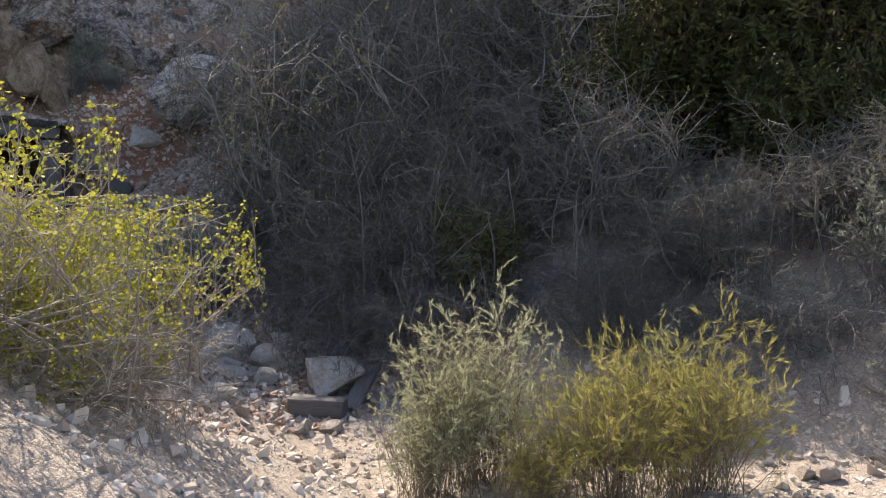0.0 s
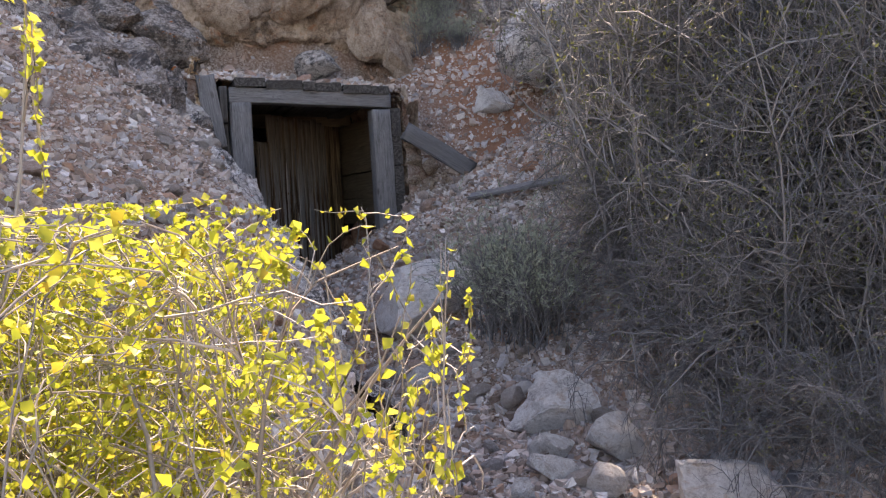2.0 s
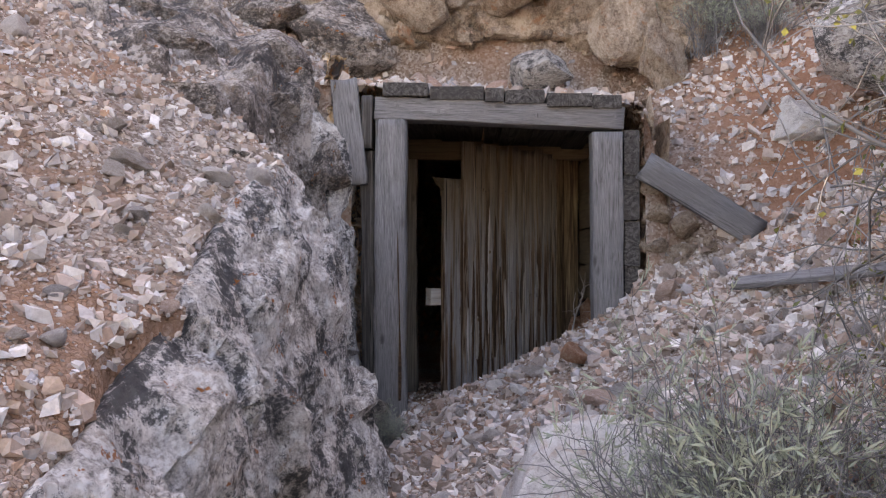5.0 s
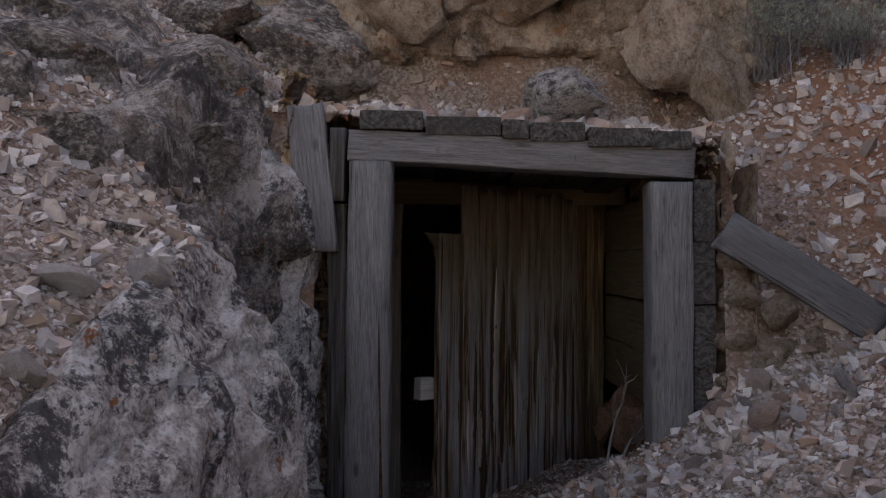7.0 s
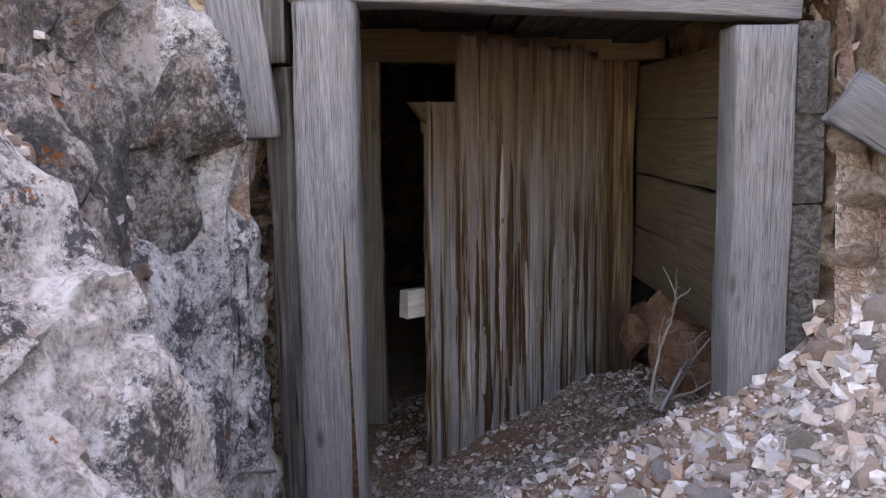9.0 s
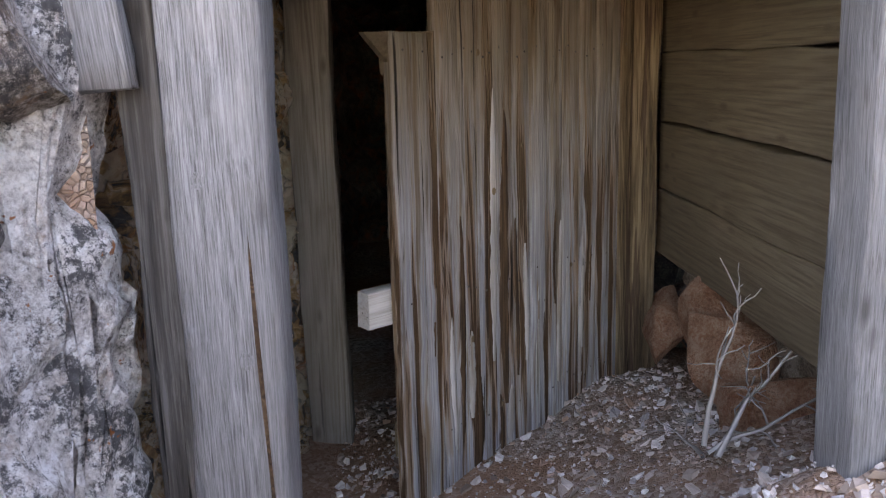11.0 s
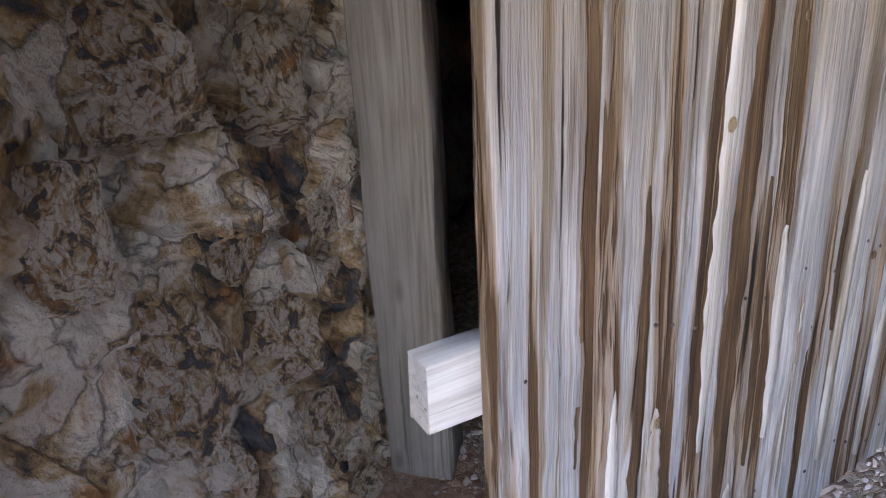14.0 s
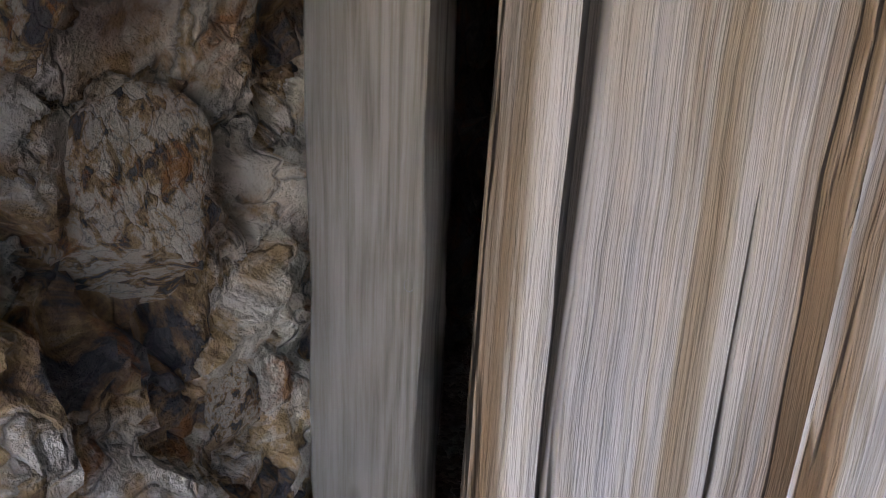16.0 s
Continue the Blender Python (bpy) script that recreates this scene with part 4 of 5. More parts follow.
for i, (at, z0, z1, w) in enumerate(((0.595, 0.55, 1.72, 0.055), (0.492, 0.85, 1.85, 0.022), (0.352, 0.5, 1.35, 0.03), (0.44, 0.35, 0.75, 0.03), (0.66, 0.65, 1.3, 0.018), (0.83, 0.5, 0.95, 0.014), (0.90, 0.9, 1.3, 0.012), (1.14, 0.6, 1.3, 0.016), (0.21, 0.85, 1.3, 0.018), (0.56, 0.3, 0.6, 0.02))):
    sliver("rotted_groove", at, z0, z1, w, ROTTEN, 330 + i, 0.0022, "dark brown rotted groove in the planks")


def knot(parent, p, out, r, mat):
    """A small domed knot with a ring round it."""
    vs, fs = [], []
    for q, h in ((1.0, 0.0005), (0.72, 0.0035), (0.5, 0.0015), (0.25, 0.003)):
        for j in range(14):
            a = j * 2 * math.pi / 14
            vs.append((1.35 * q * r * math.cos(a), q * r * math.sin(a), h))
    for k in range(3):
        fs += [(14 * k + j, 14 * k + (j + 1) % 14, 14 * k + 14 + (j + 1) % 14, 14 * k + 14 + j) for j in range(14)]
    fs.append(tuple(range(42, 56)))
    under("knot", mesh_of("knot", vs, fs, mat), parent, parent.matrix_basis.inverted() @ axes(p, (0, 0, 1), out))


for at, z, r in ((0.528, 1.42, 0.022), (0.40, 0.87, 0.02), (0.455, 1.93, 0.018), (0.69, 1.58, 0.014), (0.554, 0.56, 0.02), (1.0, 1.05, 0.016)):
    knot(door, DOOR_FREE + DOOR_DIR * at + DOOR_OUT * 0.004 + Vector((0, 0, z)), DOOR_OUT, 0.5 * r, STILE_WOOD)
for y, z, r in ((2.861, 1.682, 0.014), (2.93, 1.30, 0.016), (2.85, 0.8, 0.012), (4.30, 1.75, 0.012), (4.36, 1.35, 0.013), (4.33, 2.0, 0.01)):
    knot(portal, Vector((-9.997, y, z)), (1, 0, 0), r, GREY_WOOD)
knot(frame_in, Vector((-11.997, 2.915, 1.235)), (1, 0, 0), 0.011, GREY_WOOD)
for y, z in ((2.95, 2.372), (3.22, 2.34), (3.52, 2.33), (3.86, 2.305), (4.36, 2.30)):
    knot(portal, Vector((-9.992, y, z)), (1, 0, 0), 0.012, GREY_WOOD)
# the long split near the post's inner corner
vs = []
for i in range(21):
    u = i / 20
    w = 0.011 * (1 - u) ** 0.5 * (0.8 + 0.3 * math.sin(9 * u))
    for a in (-1, 1):
        vs.append((-9.996, 2.968 + a * w + 0.004 * math.sin(5 * u) - 0.012 * u, 0.45 + 1.12 * u))
me = mesh_of("split", [portal.matrix_basis.inverted() @ Vector(v) for v in vs], [(2 * i, 2 * i + 1, 2 * i + 3, 2 * i + 2) for i in range(20)], ROTTEN)
under("split", me, portal, None, "long dark split in the post")

# the cut corner of the top ledge
pr = [DOOR_FREE + DOOR_DIR * a + DOOR_OUT * (o - b) + Vector((0, 0, z)) for b in (0.0, 0.025) for a, o, z in ((-0.11, 0.06, 1.996), (0.05, -0.012, 1.999), (0.05, -0.012, 1.90))]
me = mesh_of("ledge_corner", [door.matrix_basis.inverted() @ p for p in pr], [(0, 2, 1), (3, 4, 5), (0, 1, 4, 3), (1, 2, 5, 4), (2, 0, 3, 5)], BROWN_WOOD, False)
under("ledge_corner", me, door, None, "pointed end of the upper ledge")

# ---- plants ----
TWIG = plant("grey_twig", (0.37, 0.37, 0.38), (0.155, 0.155, 0.16), (0.23, 0.23, 0.235), (0.08, 0.077, 0.077), (0.19, 0.185, 0.187))
YSTEM = plant("pale_stem", (0.46, 0.43, 0.41), (0.34, 0.31, 0.29), (0.24, 0.205, 0.18))
DUSK = plant("dark_bark", (0.07, 0.055, 0.045), (0.11, 0.09, 0.075))
BARK = plant("brown_twig", (0.24, 0.19, 0.15), (0.30, 0.26, 0.22), (0.17, 0.13, 0.10))
YELLOW = plant("yellow_leaf", (0.40, 0.44, 0.05), (0.52, 0.54, 0.07), (0.60, 0.60, 0.13), (0.34, 0.41, 0.05), (0.47, 0.50, 0.06), (0.58, 0.42, 0.06), rough=0.5, thin=0.45)
SPARSE = plant("small_leaf", (0.13, 0.15, 0.06), (0.22, 0.24, 0.08), (0.09, 0.105, 0.06), rough=0.6, thin=0.3)
SAGE = plant("sage_leaf", (0.40, 0.45, 0.34), (0.50, 0.54, 0.43), (0.31, 0.36, 0.27), rough=0.8, thin=0.15)
RABBIT = plant("rabbitbrush", (0.44, 0.44, 0.14), (0.56, 0.53, 0.19), (0.36, 0.40, 0.14), (0.58, 0.42, 0.14), rough=0.7, thin=0.5)
PALE_SAGE = plant("pale_sage", (0.52, 0.55, 0.36), (0.62, 0.63, 0.44), (0.42, 0.46, 0.30), rough=0.8, thin=0.45)
DARK_LEAF = plant("dark_leaf", (0.045, 0.06, 0.025), (0.07, 0.085, 0.03), (0.10, 0.11, 0.035), rough=0.6, thin=0.15)


def unit(v):
    return v / (np.linalg.norm(v, axis=-1, keepdims=True) + 1e-9)


def grow(rnd, starts, ways, lengths, k=6, wander=0.25, droop=0.0):
    """Paths of k points from each start, wandering as they go."""
    n = len(starts)
    out = np.zeros((n, k, 3))
    out[:, 0] = starts
    d = unit(ways)
    for i in range(1, k):
        d = unit(d + rnd.normal(0, wander, (n, 3)) + np.array([0, 0, -droop]))
        out[:, i] = out[:, i - 1] + d * (lengths / (k - 1))[:, None]
    return out


def tubes(paths, r0, r1, sides=3):
    n, k, _ = paths.shape
    t = unit(np.gradient(paths, axis=1))
    ref = np.where(np.abs(t[..., 2:3]) > 0.9, np.array([1.0, 0, 0]), np.array([0, 0, 1.0]))
    a = unit(np.cross(t, ref))
    b = np.cross(t, a)
    rad = (np.asarray(r0)[:, None] * np.linspace(1, 0, k) + np.asarray(r1)[:, None] * np.linspace(0, 1, k))[..., None]
    ring = []
    for j in range(sides):
        g = 2 * math.pi * j / sides
        ring.append(paths + rad * (a * math.cos(g) + b * math.sin(g)))
    v = np.stack(ring, 2).reshape(-1, 3)
    base = (np.arange(n) * k * sides)[:, None, None] + (np.arange(k - 1) * sides)[None, :, None]
    j = np.arange(sides)[None, None, :]
    j2 = (j + 1) % sides
    f = np.stack([base + j, base + j2, base + sides + j2, base + sides + j], -1).reshape(-1, 4)
    return v, f


def joined(name, bits, mat):
    vs, fs, o = [], [], 0
    for v, f in bits:
        vs.append(v)
        fs.append(f + o)
        o += len(v)
    v, f = np.concatenate(vs), np.concatenate(fs)
    me = bpy.data.meshes.new(name)
    me.vertices.add(len(v))
    me.vertices.foreach_set("co", v.astype(np.float32).ravel())
    w = f.shape[1]
    me.loops.add(len(f) * w)
    me.loops.foreach_set("vertex_index", f.astype(np.int32).ravel())
    me.polygons.add(len(f))
    me.polygons.foreach_set("loop_start", np.arange(0, len(f) * w, w, dtype=np.int32))
    me.polygons.foreach_set("use_smooth", [True] * len(f))
    me.materials.append(mat)
    me.update(calc_edges=True)
    me.validate()
    return me


def blades(rnd, at, way, length, width):
    """Leaves: kites bent along the middle."""
    n = len(at)
    d = unit(way)
    s = unit(np.cross(d, rnd.normal(size=(n, 3))))
    up = np.cross(s, d)
    L, W = length[:, None], width[:, None]
    v = np.stack([at, at + d * L * 0.45 + s * W * 0.5 + up * W * 0.18, at + d * L, at + d * L * 0.45 - s * W * 0.5 + up * W * 0.18, at + d * L * 0.5 - up * W * 0.05], 1).reshape(-1, 3)
    o = (np.arange(n) * 5)[:, None]
    f = np.concatenate([o + np.array([[0, 1, 4]]), o + np.array([[1, 2, 4]]), o + np.array([[2, 3, 4]]), o + np.array([[3, 0, 4]])])
    return v, f


def pick(rnd, paths, n, lo=0.3, hi=1.0):
    """Random points along paths, with the way of the path there."""
    m, k, _ = paths.shape
    i = rnd.randint(0, m, n)
    u = (lo + (hi - lo) * rnd.rand(n)) * (k - 1)
    j = np.minimum(u.astype(int), k - 2)
    w = (u - j)[:, None]
    a, b = paths[i, j], paths[i, j + 1]
    return a * (1 - w) + b * w, unit(b - a)


def around(rnd, ways, spread):
    return unit(ways + rnd.normal(0, spread, ways.shape))


def shrub(name, seed, stems, length, spread, fork, twig, mat, leaf_mat=None, leaves=0, leaf=(0.03, 0.02), base=0.15, up=1.0, droop=0.03, thick=0.008, leaf_lo=0.4, lean=(0, 0, 0), reach=1.0, loose=0.9, tips=(0.07, 0.13), fork_lo=0.25, wild=(0.7, 0.7), tip_thick=0.26, top=9.0):
    """Meshes of a shrub: its stems and twigs, and its leaves."""
    rnd = np.random.RandomState(seed)
    st = np.stack([rnd.normal(0, base, stems), rnd.normal(0, base, stems), np.full(stems, -0.05)], 1)
    az = rnd.rand(stems) * 6.28
    tilt = np.abs(rnd.normal(0, spread, stems))
    wy = np.stack([np.cos(az) * np.sin(tilt), np.sin(az) * np.sin(tilt), np.cos(tilt) * up], 1) + np.array(lean)
    main = grow(rnd, st, wy, length * (0.6 + 0.5 * rnd.rand(stems)), 8, 0.13, droop)
    p, w = pick(rnd, main, stems * fork, fork_lo, 1.0)
    side = grow(rnd, p, around(rnd, w, wild[0]), length * (0.2 + 0.25 * rnd.rand(len(p))), 6, 0.26, droop)
    p, w = pick(rnd, side, stems * fork * twig, 0.15, 1.0)
    tip = grow(rnd, p, around(rnd, w, wild[1]), length * (tips[0] + tips[1] * rnd.rand(len(p))), 5, 0.28, 0)
    for g in (main, side, tip):
        r = np.hypot(g[..., 0], g[..., 1])[..., None] + 1e-6
        k = 0.6 * reach
        g[..., :2] *= np.where(r > k, k + (reach - k) * np.tanh((r - k) / (reach - k)), r) / r
        q, z = 0.75 * top, g[..., 2]
        g[..., 2] = np.where(z > q, q + (top - q) * np.tanh((z - q) / (top - q)), z)
    bits = [tubes(main, thick * (0.7 + 0.6 * rnd.rand(len(main))), np.full(len(main), thick * 0.3), 4),
            tubes(side, np.full(len(side), thick * 0.45), np.full(len(side), thick * 0.2)), tubes(tip, np.full(len(tip), thick * tip_thick), np.full(len(tip), thick * tip_thick * 0.5))]
    wood_me = joined(name + "_twigs", bits, mat)
    leaf_me = None
    if leaves:
        p, w = pick(rnd, np.concatenate([tip.repeat(1, 0)]), leaves, 0.2, 1.0)
        keep = p[:, 2] > leaf_lo * p[:, 2].max() * (0.6 + 0.7 * rnd.rand(len(p)))
        p, w = p[keep], w[keep]
        leaf_me = joined(name + "_leaves", [blades(rnd, p, around(rnd, w, loose), leaf[0] * (0.6 + 0.7 * rnd.rand(len(p))), leaf[1] * (0.6 + 0.7 * rnd.rand(len(p))))], leaf_mat)
    return wood_me, leaf_me


def plant_thing(name, meshes, x, y, label, category, size=1.0, turn=0, group="", z=None, stretch=1.0, tilt=0):
    m = pose(x, y, drop(x, y) - 0.02 if z is None else z, tilt, 0, turn) @ Matrix.Diagonal((size, size, size * stretch, 1))
    ob = empty(name, m, label, category, group)
    tagged(under("branchwork", meshes[0], ob), kind="stuff")
    if meshes[1]:
        tagged(under("foliage", meshes[1], ob), kind="stuff")
    return ob


yellow = shrub("yellow", 1, 105, 1.6, 0.75, 8, 6, YSTEM, YELLOW, 95000, (0.021, 0.02), 0.4, 0.75, 0.05, 0.0065, 0.44, reach=1.25, loose=1.2, wild=(0.8, 0.9), top=1.5)
plant_thing("yellow_shrub", yellow, -3.65, 1.22, "sunlit shrub of bare grey stems and yellow-green leaves", "shrub", 0.84, 0, "yellow shrubs", z=0.06, stretch=0.95)
skirt = shrub("skirt", 31, 100, 1.25, 1.15, 7, 4, YSTEM, YELLOW, 14000, (0.021, 0.02), 0.35, 0.55, 0.03, 0.0065, 0.42, reach=1.1, wild=(0.8, 0.9), top=0.95)
for x, y, sz in ((-3.15, 1.45, 0.85), (-2.9, 0.75, 0.85)):
    plant_thing("yellow_shrub", skirt, x, y, "low bare-stemmed part of the yellow-leaved thicket", "shrub", sz, 60 * y, "yellow shrubs")
dead = shrub("dead", 2, 42, 1.9, 0.3, 13, 8, TWIG, SPARSE, 9000, (0.028, 0.016), 0.33, 1.0, 0.0, 0.0145, 0.2, reach=1.6, tips=(0.08, 0.2), fork_lo=0.1, wild=(1.3, 1.4), tip_thick=0.2)
dead_b = shrub("dead_b", 3, 42, 1.9, 0.38, 13, 8, TWIG, SPARSE, 6000, (0.028, 0.016), 0.35, 1.0, 0.02, 0.0135, 0.2, reach=1.6, tips=(0.08, 0.2), fork_lo=0.1, wild=(1.3, 1.4), tip_thick=0.2)
for i, (x, y, sz, st) in enumerate(((-4.9, 5.4, 0.8, 1.0), (-5.6, 5.45, 0.9, 1.1), (-6.4, 5.5, 1.0, 1.1), (-6.95, 6.0, 0.85, 1.1), (-6.0, 5.15, 0.6, 1.0), (-5.2, 5.0, 0.5, 1.0), (-6.6, 5.1, 0.5, 1.0), (-5.4, 6.3, 1.15, 1.1), (-6.5, 6.6, 1.1, 1.1), (-7.7, 6.5, 1.0, 1.0), (-4.2, 5.6, 0.7, 0.9), (-7.6, 7.6, 1.1, 1.1), (-4.6, 7.3, 1.0, 1.0), (-3.4, 6.2, 0.8, 0.9), (-2.4, 5.9, 0.55, 0.8), (-1.5, 6.3, 0.6, 0.8), (-0.5, 6.4, 0.55, 0.8), (-2.7, 5.2, 0.4, 0.8), (0.4, 6.0, 0.5, 0.8))):
    plant_thing("twig_thicket", (dead, dead_b)[i % 2], x, y, "dense grey leafless thicket with a few small leaves", "shrub", sz, 67 * i, "twig thickets", stretch=st)
tangle = shrub("tangle", 41, 60, 1.35, 1.0, 9, 7, TWIG, SPARSE, 2600, (0.026, 0.015), 0.3, 0.9, 0.16, 0.009, 0.1, reach=1.25, tips=(0.08, 0.2), fork_lo=0.15, wild=(1.0, 1.2), tip_thick=0.24, top=1.3)
for i, (x, y, sz, st) in enumerate(((-4.35, 4.85, 0.62, 0.9), (-4.95, 4.7, 0.66, 1.0), (-5.5, 4.8, 0.7, 1.1), (-6.1, 4.95, 0.62, 1.1), (-3.7, 5.15, 0.62, 0.9), (-5.2, 5.1, 0.85, 1.3), (-3.0, 5.55, 0.7, 0.9), (-2.2, 5.45, 0.6, 0.9), (-1.4, 5.6, 0.6, 0.9))):
    plant_thing("twig_thicket", tangle, x, y, "low tangle of drooping bare grey twigs", "shrub", sz, 83 * i, "twig thickets", stretch=st)
rabbit = shrub("rabbit", 4, 150, 0.95, 0.32, 4, 2, BARK, RABBIT, 15000, (0.065, 0.0048), 0.14, 1.3, -0.02, 0.004, 0.22, loose=0.16, reach=0.7)
pale = shrub("pale", 14, 120, 0.95, 0.3, 4, 2, BARK, PALE_SAGE, 17000, (0.045, 0.005), 0.12, 1.3, -0.02, 0.004, 0.2, loose=0.2, reach=0.55)
for i, (x, y, sz) in enumerate(((-2.35, 3.32, 0.86), (-2.45, 3.02, 0.55))):
    plant_thing("sagebrush", pale, x, y, "sunlit pale silvery-green sagebrush clump", "shrub", sz, 70 * i, "sagebrush", stretch=1.1)
for i, (x, y, sz, st) in enumerate(((-1.62, 3.45, 0.66, 1.1), (-1.38, 3.8, 0.74, 1.1), (-1.85, 3.2, 0.42, 1.0))):
    plant_thing("rabbitbrush", rabbit, x, y, "sunlit yellow-green rabbitbrush with upright wispy stems", "shrub", sz, 80 * i, "rabbitbrush clumps", stretch=st)
sage = shrub("sage", 5, 130, 0.75, 0.5, 5, 2, TWIG, SAGE, 7000, (0.05, 0.007), 0.13, 1.1, -0.01, 0.005, 0.3, loose=0.35)
for i, (x, y, sz) in enumerate(((-6.95, 4.22, 0.95), (-6.65, 4.3, 0.85), (-0.3, 5.2, 0.9), (0.4, 5.0, 0.8), (-2.0, 4.9, 0.7), (-0.9, 5.9, 0.9), (-11.5, 5.3, 0.7), (-11.7, 5.55, 0.75), (-11.3, 5.75, 0.5), (-9.6, 2.93, 0.28))):
    plant_thing("sagebrush", sage, x, y, "grey-green sagebrush with dry lower stems", "shrub", sz, 95 * i, "sagebrush", stretch=1.1)
conifer = shrub("conifer", 6, 40, 2.2, 0.5, 16, 7, DUSK, DARK_LEAF, 30000, (0.10, 0.035), 0.25, 1.0, -0.02, 0.014, 0.0, fork_lo=0.02, reach=1.1, wild=(1.0, 1.0))
for i, (x, y, sz) in enumerate(((-3.1, 7.2, 0.75), (-2.3, 7.5, 0.8), (-1.5, 7.7, 0.8), (-0.6, 8.0, 0.85), (-3.0, 8.6, 0.8), (-4.2, 8.0, 0.7), (-2.4, 10.2, 0.8), (-4.8, 9.4, 0.75), (-6.4, 8.9, 0.7), (0.6, 8.0, 0.9), (-0.6, 10.0, 0.8), (-5.8, 11.0, 0.7), (-8.2, 9.6, 0.6), (-3.6, 6.6, 0.5), (-1.9, 6.9, 0.55))):
    plant_thing("dark_evergreen", conifer, x, y, "dark green evergreen shrub on the shaded hillside", "tree", sz, 110 * i, "hillside evergreens")

OLIVE = plant("juniper_leaf", (0.15, 0.19, 0.07), (0.24, 0.27, 0.09), (0.10, 0.13, 0.055), rough=0.7, thin=0.25)
juniper = shrub("juniper", 61, 26, 1.5, 0.22, 14, 6, DUSK, OLIVE, 16000, (0.05, 0.014), 0.1, 1.3, -0.02, 0.010, 0.0, fork_lo=0.05, reach=0.6, loose=0.6, wild=(0.8, 0.8))
plant_thing("young_juniper", juniper, -4.05, 5.35, "small olive-green juniper among the grey thickets", "shrub", 0.62, 30)

root = shrub("root", 21, 5, 0.55, 0.7, 4, 2, YSTEM, None, 0, base=0.03, thick=0.010)
plant_thing("dry_root", root, -10.75, 4.2, "bleached dry root sprawled under the side boards", "dead branch", 1.0, 40, z=0.72, tilt=-50)

# ---- loose stone ----
CHIPS = Nodes("gravel_stone", 0.9)
_r = CHIPS.island()
_c = CHIPS.ramp(_r, (0.0, (0.17, 0.12, 0.095)), (0.18, (0.42, 0.33, 0.28)), (0.36, (0.62, 0.54, 0.49)), (0.5, (0.44, 0.27, 0.19)), (0.58, (0.48, 0.40, 0.36)), (0.72, (0.78, 0.74, 0.71)), (0.86, (0.34, 0.315, 0.315)), (1.0, (0.70, 0.64, 0.60)))
_n = CHIPS.noise(CHIPS.coords(shift=False), 45, 4, 0.7)
PALE_CHIPS = Nodes("pale_gravel", 0.9)
_p = PALE_CHIPS.ramp(PALE_CHIPS.island(), (0.0, (0.40, 0.35, 0.31)), (0.5, (0.62, 0.57, 0.53)), (1.0, (0.78, 0.74, 0.70)))
PALE_CHIPS = PALE_CHIPS.done(PALE_CHIPS.mix(PALE_CHIPS.math("MULTIPLY", PALE_CHIPS.noise(PALE_CHIPS.coords(shift=False), 45, 4), 0.4), _p, (0.35, 0.3, 0.26)))
CHIPS = CHIPS.done(CHIPS.mix(CHIPS.ramp(_n, (0.4, 0.0), (0.8, 0.5)), _c, (0.16, 0.12, 0.10)), _n, 0.5, 0.01)


def gravel(name, seed, n, xs, ys, lo, hi, height, label, keep=None, mat=None):
    """Many small broken chips, each a jittered box."""
    rnd = np.random.RandomState(seed)
    x, y = xs[0] + (xs[1] - xs[0]) * rnd.rand(n), ys[0] + (ys[1] - ys[0]) * rnd.rand(n)
    if keep is not None:
        k = keep(x, y)
        x, y = x[k], y[k]
    n = len(x)
    r = lo * (hi / lo) ** (rnd.rand(n) ** 3.0)
    z = height(x, y) + r * 0.12
    cube = np.array([(a, b, c) for a in (-1, 1) for b in (-1, 1) for c in (-1, 1)], float)
    shape = cube[None] * (0.25 + 0.75 * rnd.rand(n, 8, 3)) * np.stack([0.7 + 0.4 * rnd.rand(n), 0.6 + 0.4 * rnd.rand(n), 0.42 + 0.42 * rnd.rand(n)], -1)[:, None]
    e = rnd.normal(0, 0.35, (n, 2))
    az = rnd.rand(n) * 6.28
    ca, sa = np.cos(az)[:, None], np.sin(az)[:, None]
    px, py, pz = shape[..., 0] * ca - shape[..., 1] * sa, shape[..., 0] * sa + shape[..., 1] * ca, shape[..., 2]
    pz = pz + px * e[:, :1] + py * e[:, 1:]
    v = np.stack([px, py, pz], -1) * r[:, None, None] + np.stack([x, y, z], -1)[:, None]
    q = np.array([(0, 1, 3, 2), (4, 6, 7, 5), (0, 4, 5, 1), (2, 3, 7, 6), (0, 2, 6, 4), (1, 5, 7, 3)])
    f = (np.arange(n) * 8)[:, None, None] + q[None]
    me = joined(name, [(v.reshape(-1, 3), f.reshape(-1, 4))], mat or CHIPS)
    me.polygons.foreach_set("use_smooth", [False] * len(me.polygons))
    return tagged(under(name, me), label, "gravel", kind="stuff")


def on_bank(x, y):
    return y < left_edge(x) - 0.12


def on_rubble(x, y):
    return (y > left_edge(x) + 0.1) & ((y < 5.6) | (x < -7.6))


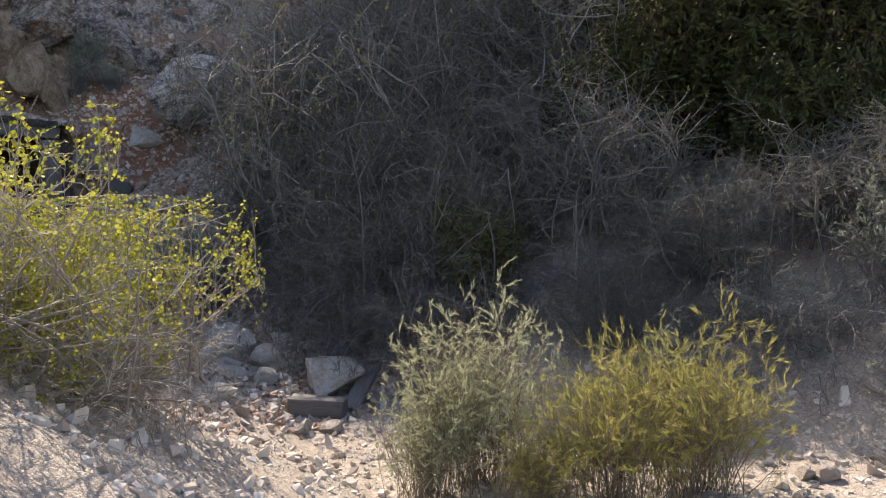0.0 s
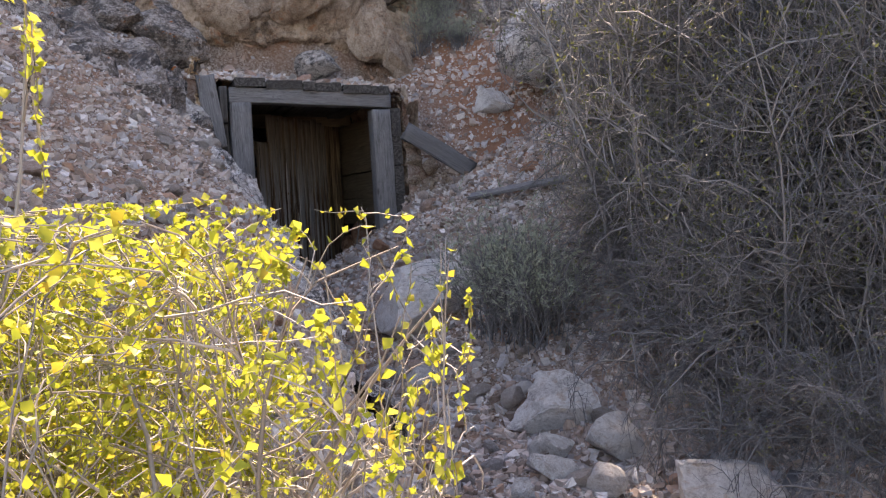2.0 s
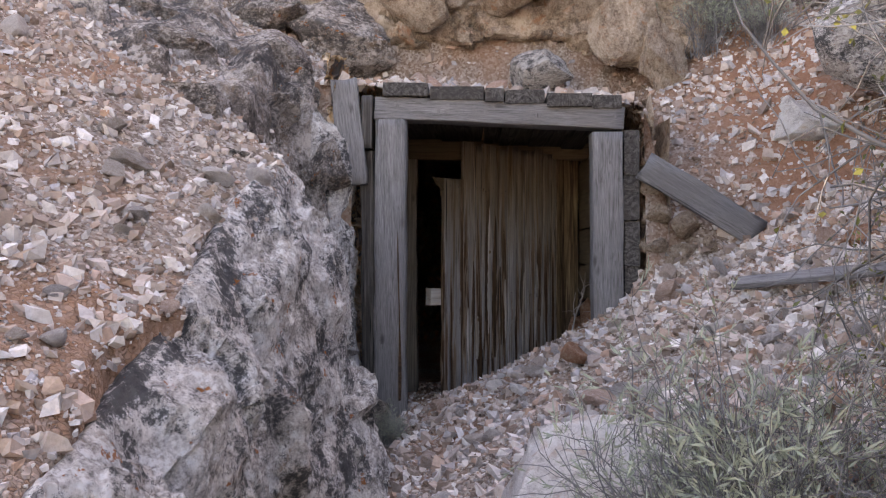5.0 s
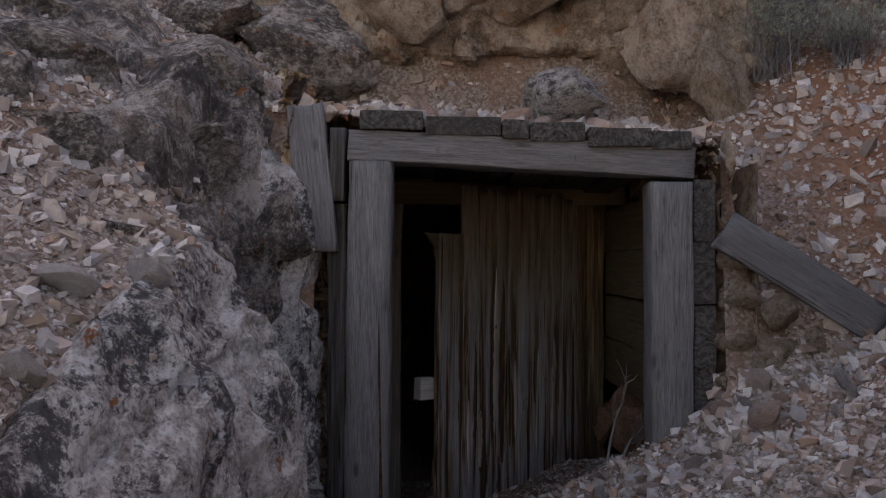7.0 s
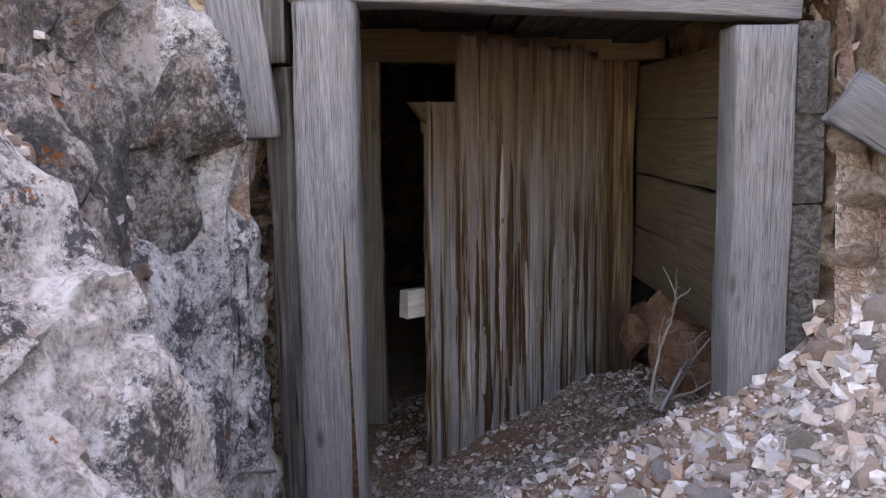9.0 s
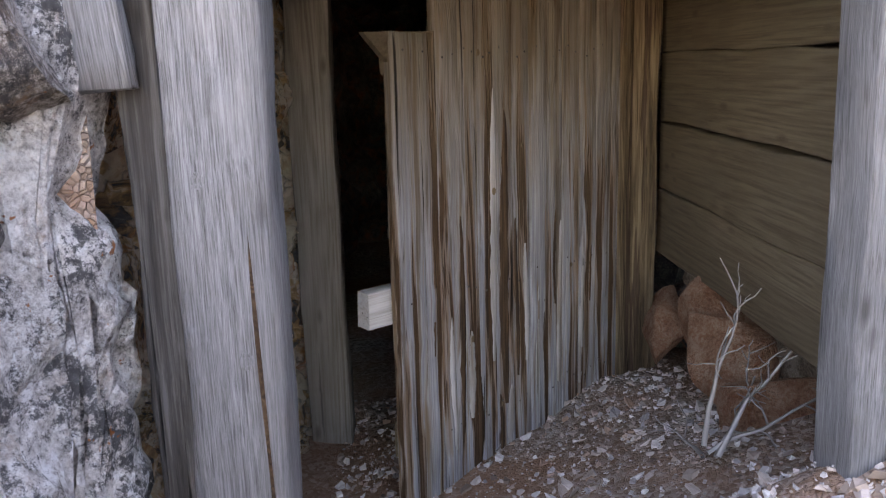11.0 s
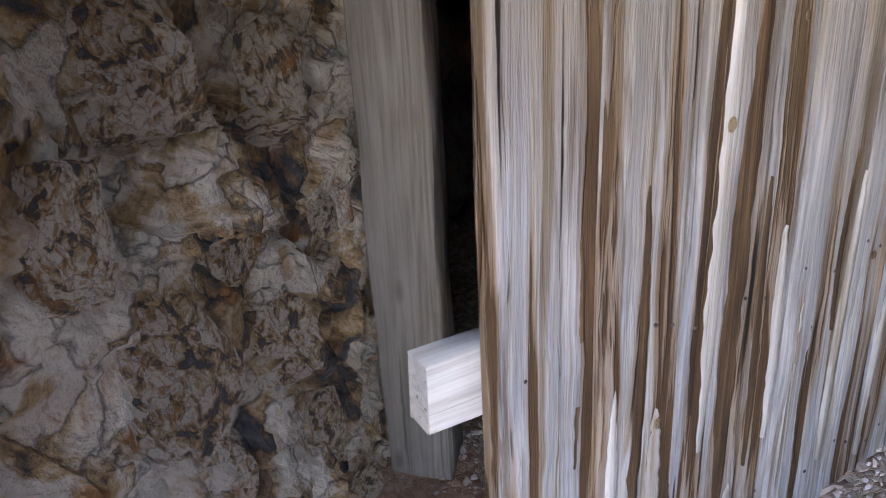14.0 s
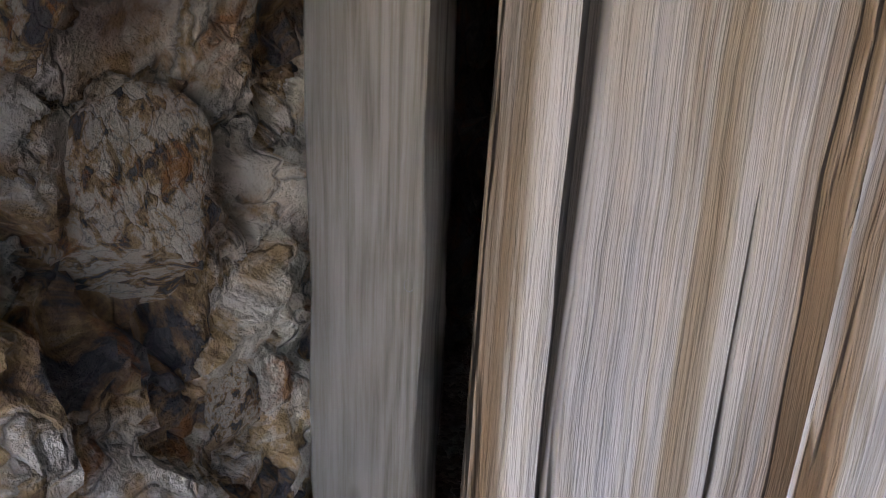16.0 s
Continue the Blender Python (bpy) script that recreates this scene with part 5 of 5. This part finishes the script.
gravel("bank_gravel", 1, 48000, (-12.0, -3.0), (0.2, 2.8), 0.006, 0.042, land, "grey and pinkish gravel strewn over the bank", on_bank)
gravel("rubble_gravel", 2, 42000, (-9.98, -4.0), (2.8, 6.2), 0.008, 0.05, land, "loose grey and rusty rubble of the trench and slope", on_rubble)
gravel("path_gravel", 3, 9000, (-4.5, 1.5), (1.0, 5.4), 0.008, 0.05, land, "pale gravel of the footpath", None, PALE_CHIPS)
gravel("roof_gravel", 4, 5000, (-13.5, -10.08), (2.4, 4.6), 0.012, 0.06, land, "limestone chips heaped on the roof boards")
gravel("hill_gravel", 5, 9000, (-13.5, -9.6), (4.5, 7.2), 0.012, 0.06, land, "scree of pale and red stone on the slope")
gravel("adit_gravel", 6, 5000, (-12.5, -9.9), (2.9, 4.45), 0.005, 0.03, lambda x, y: adit_height(x, y) * (1 - step(-10.6, -9.95, x)) + outside(x, y) * step(-10.6, -9.95, x), "small loose stones on the adit floor")

# stones large enough to tell apart
rnd = np.random.RandomState(77)
kinds = [rock_mesh("stone", 100 + i, RUBBLE, 10, 2, 0.05) for i in range(14)]


def stones(n, xs, ys, lo, hi, keep, sink=0.25):
    made = 0
    while made < n:
        x, y = xs[0] + (xs[1] - xs[0]) * rnd.rand(), ys[0] + (ys[1] - ys[0]) * rnd.rand()
        if not keep(np.array([x]), np.array([y]))[0]:
            continue
        r = lo * (hi / lo) ** (rnd.rand() ** 2)
        ob = under("stone", kinds[rnd.randint(14)], ground)
        ob.matrix_basis = pose(x, y, drop(x, y) + r * sink, rnd.normal(0, 25), rnd.normal(0, 25), rnd.rand() * 360) @ Matrix.Diagonal((r * (0.9 + 0.5 * rnd.rand()), r * (0.8 + 0.3 * rnd.rand()), r * (0.5 + 0.35 * rnd.rand()), 1))
        made += 1


stones(150, (-9.95, -6.2), (2.95, 5.5), 0.035, 0.10, on_rubble)
stones(60, (-9.7, -6.8), (3.5, 5.2), 0.05, 0.11, on_rubble, 0.15)
stones(75, (-9.6, -4.2), (1.0, 2.6), 0.035, 0.10, on_bank)
stones(45, (-2.6, 1.2), (3.4, 5.4), 0.04, 0.14, lambda x, y: x > -9)
stones(40, (-6.2, -3.6), (2.9, 4.6), 0.04, 0.12, lambda x, y: x < 0)
stones(30, (-11.4, -10.5), (2.85, 4.5), 0.04, 0.11, lambda x, y: x < 0)
stones(30, (-10.45, -10.1), (2.88, 4.42), 0.035, 0.09, lambda x, y: x < 0, 0.45)
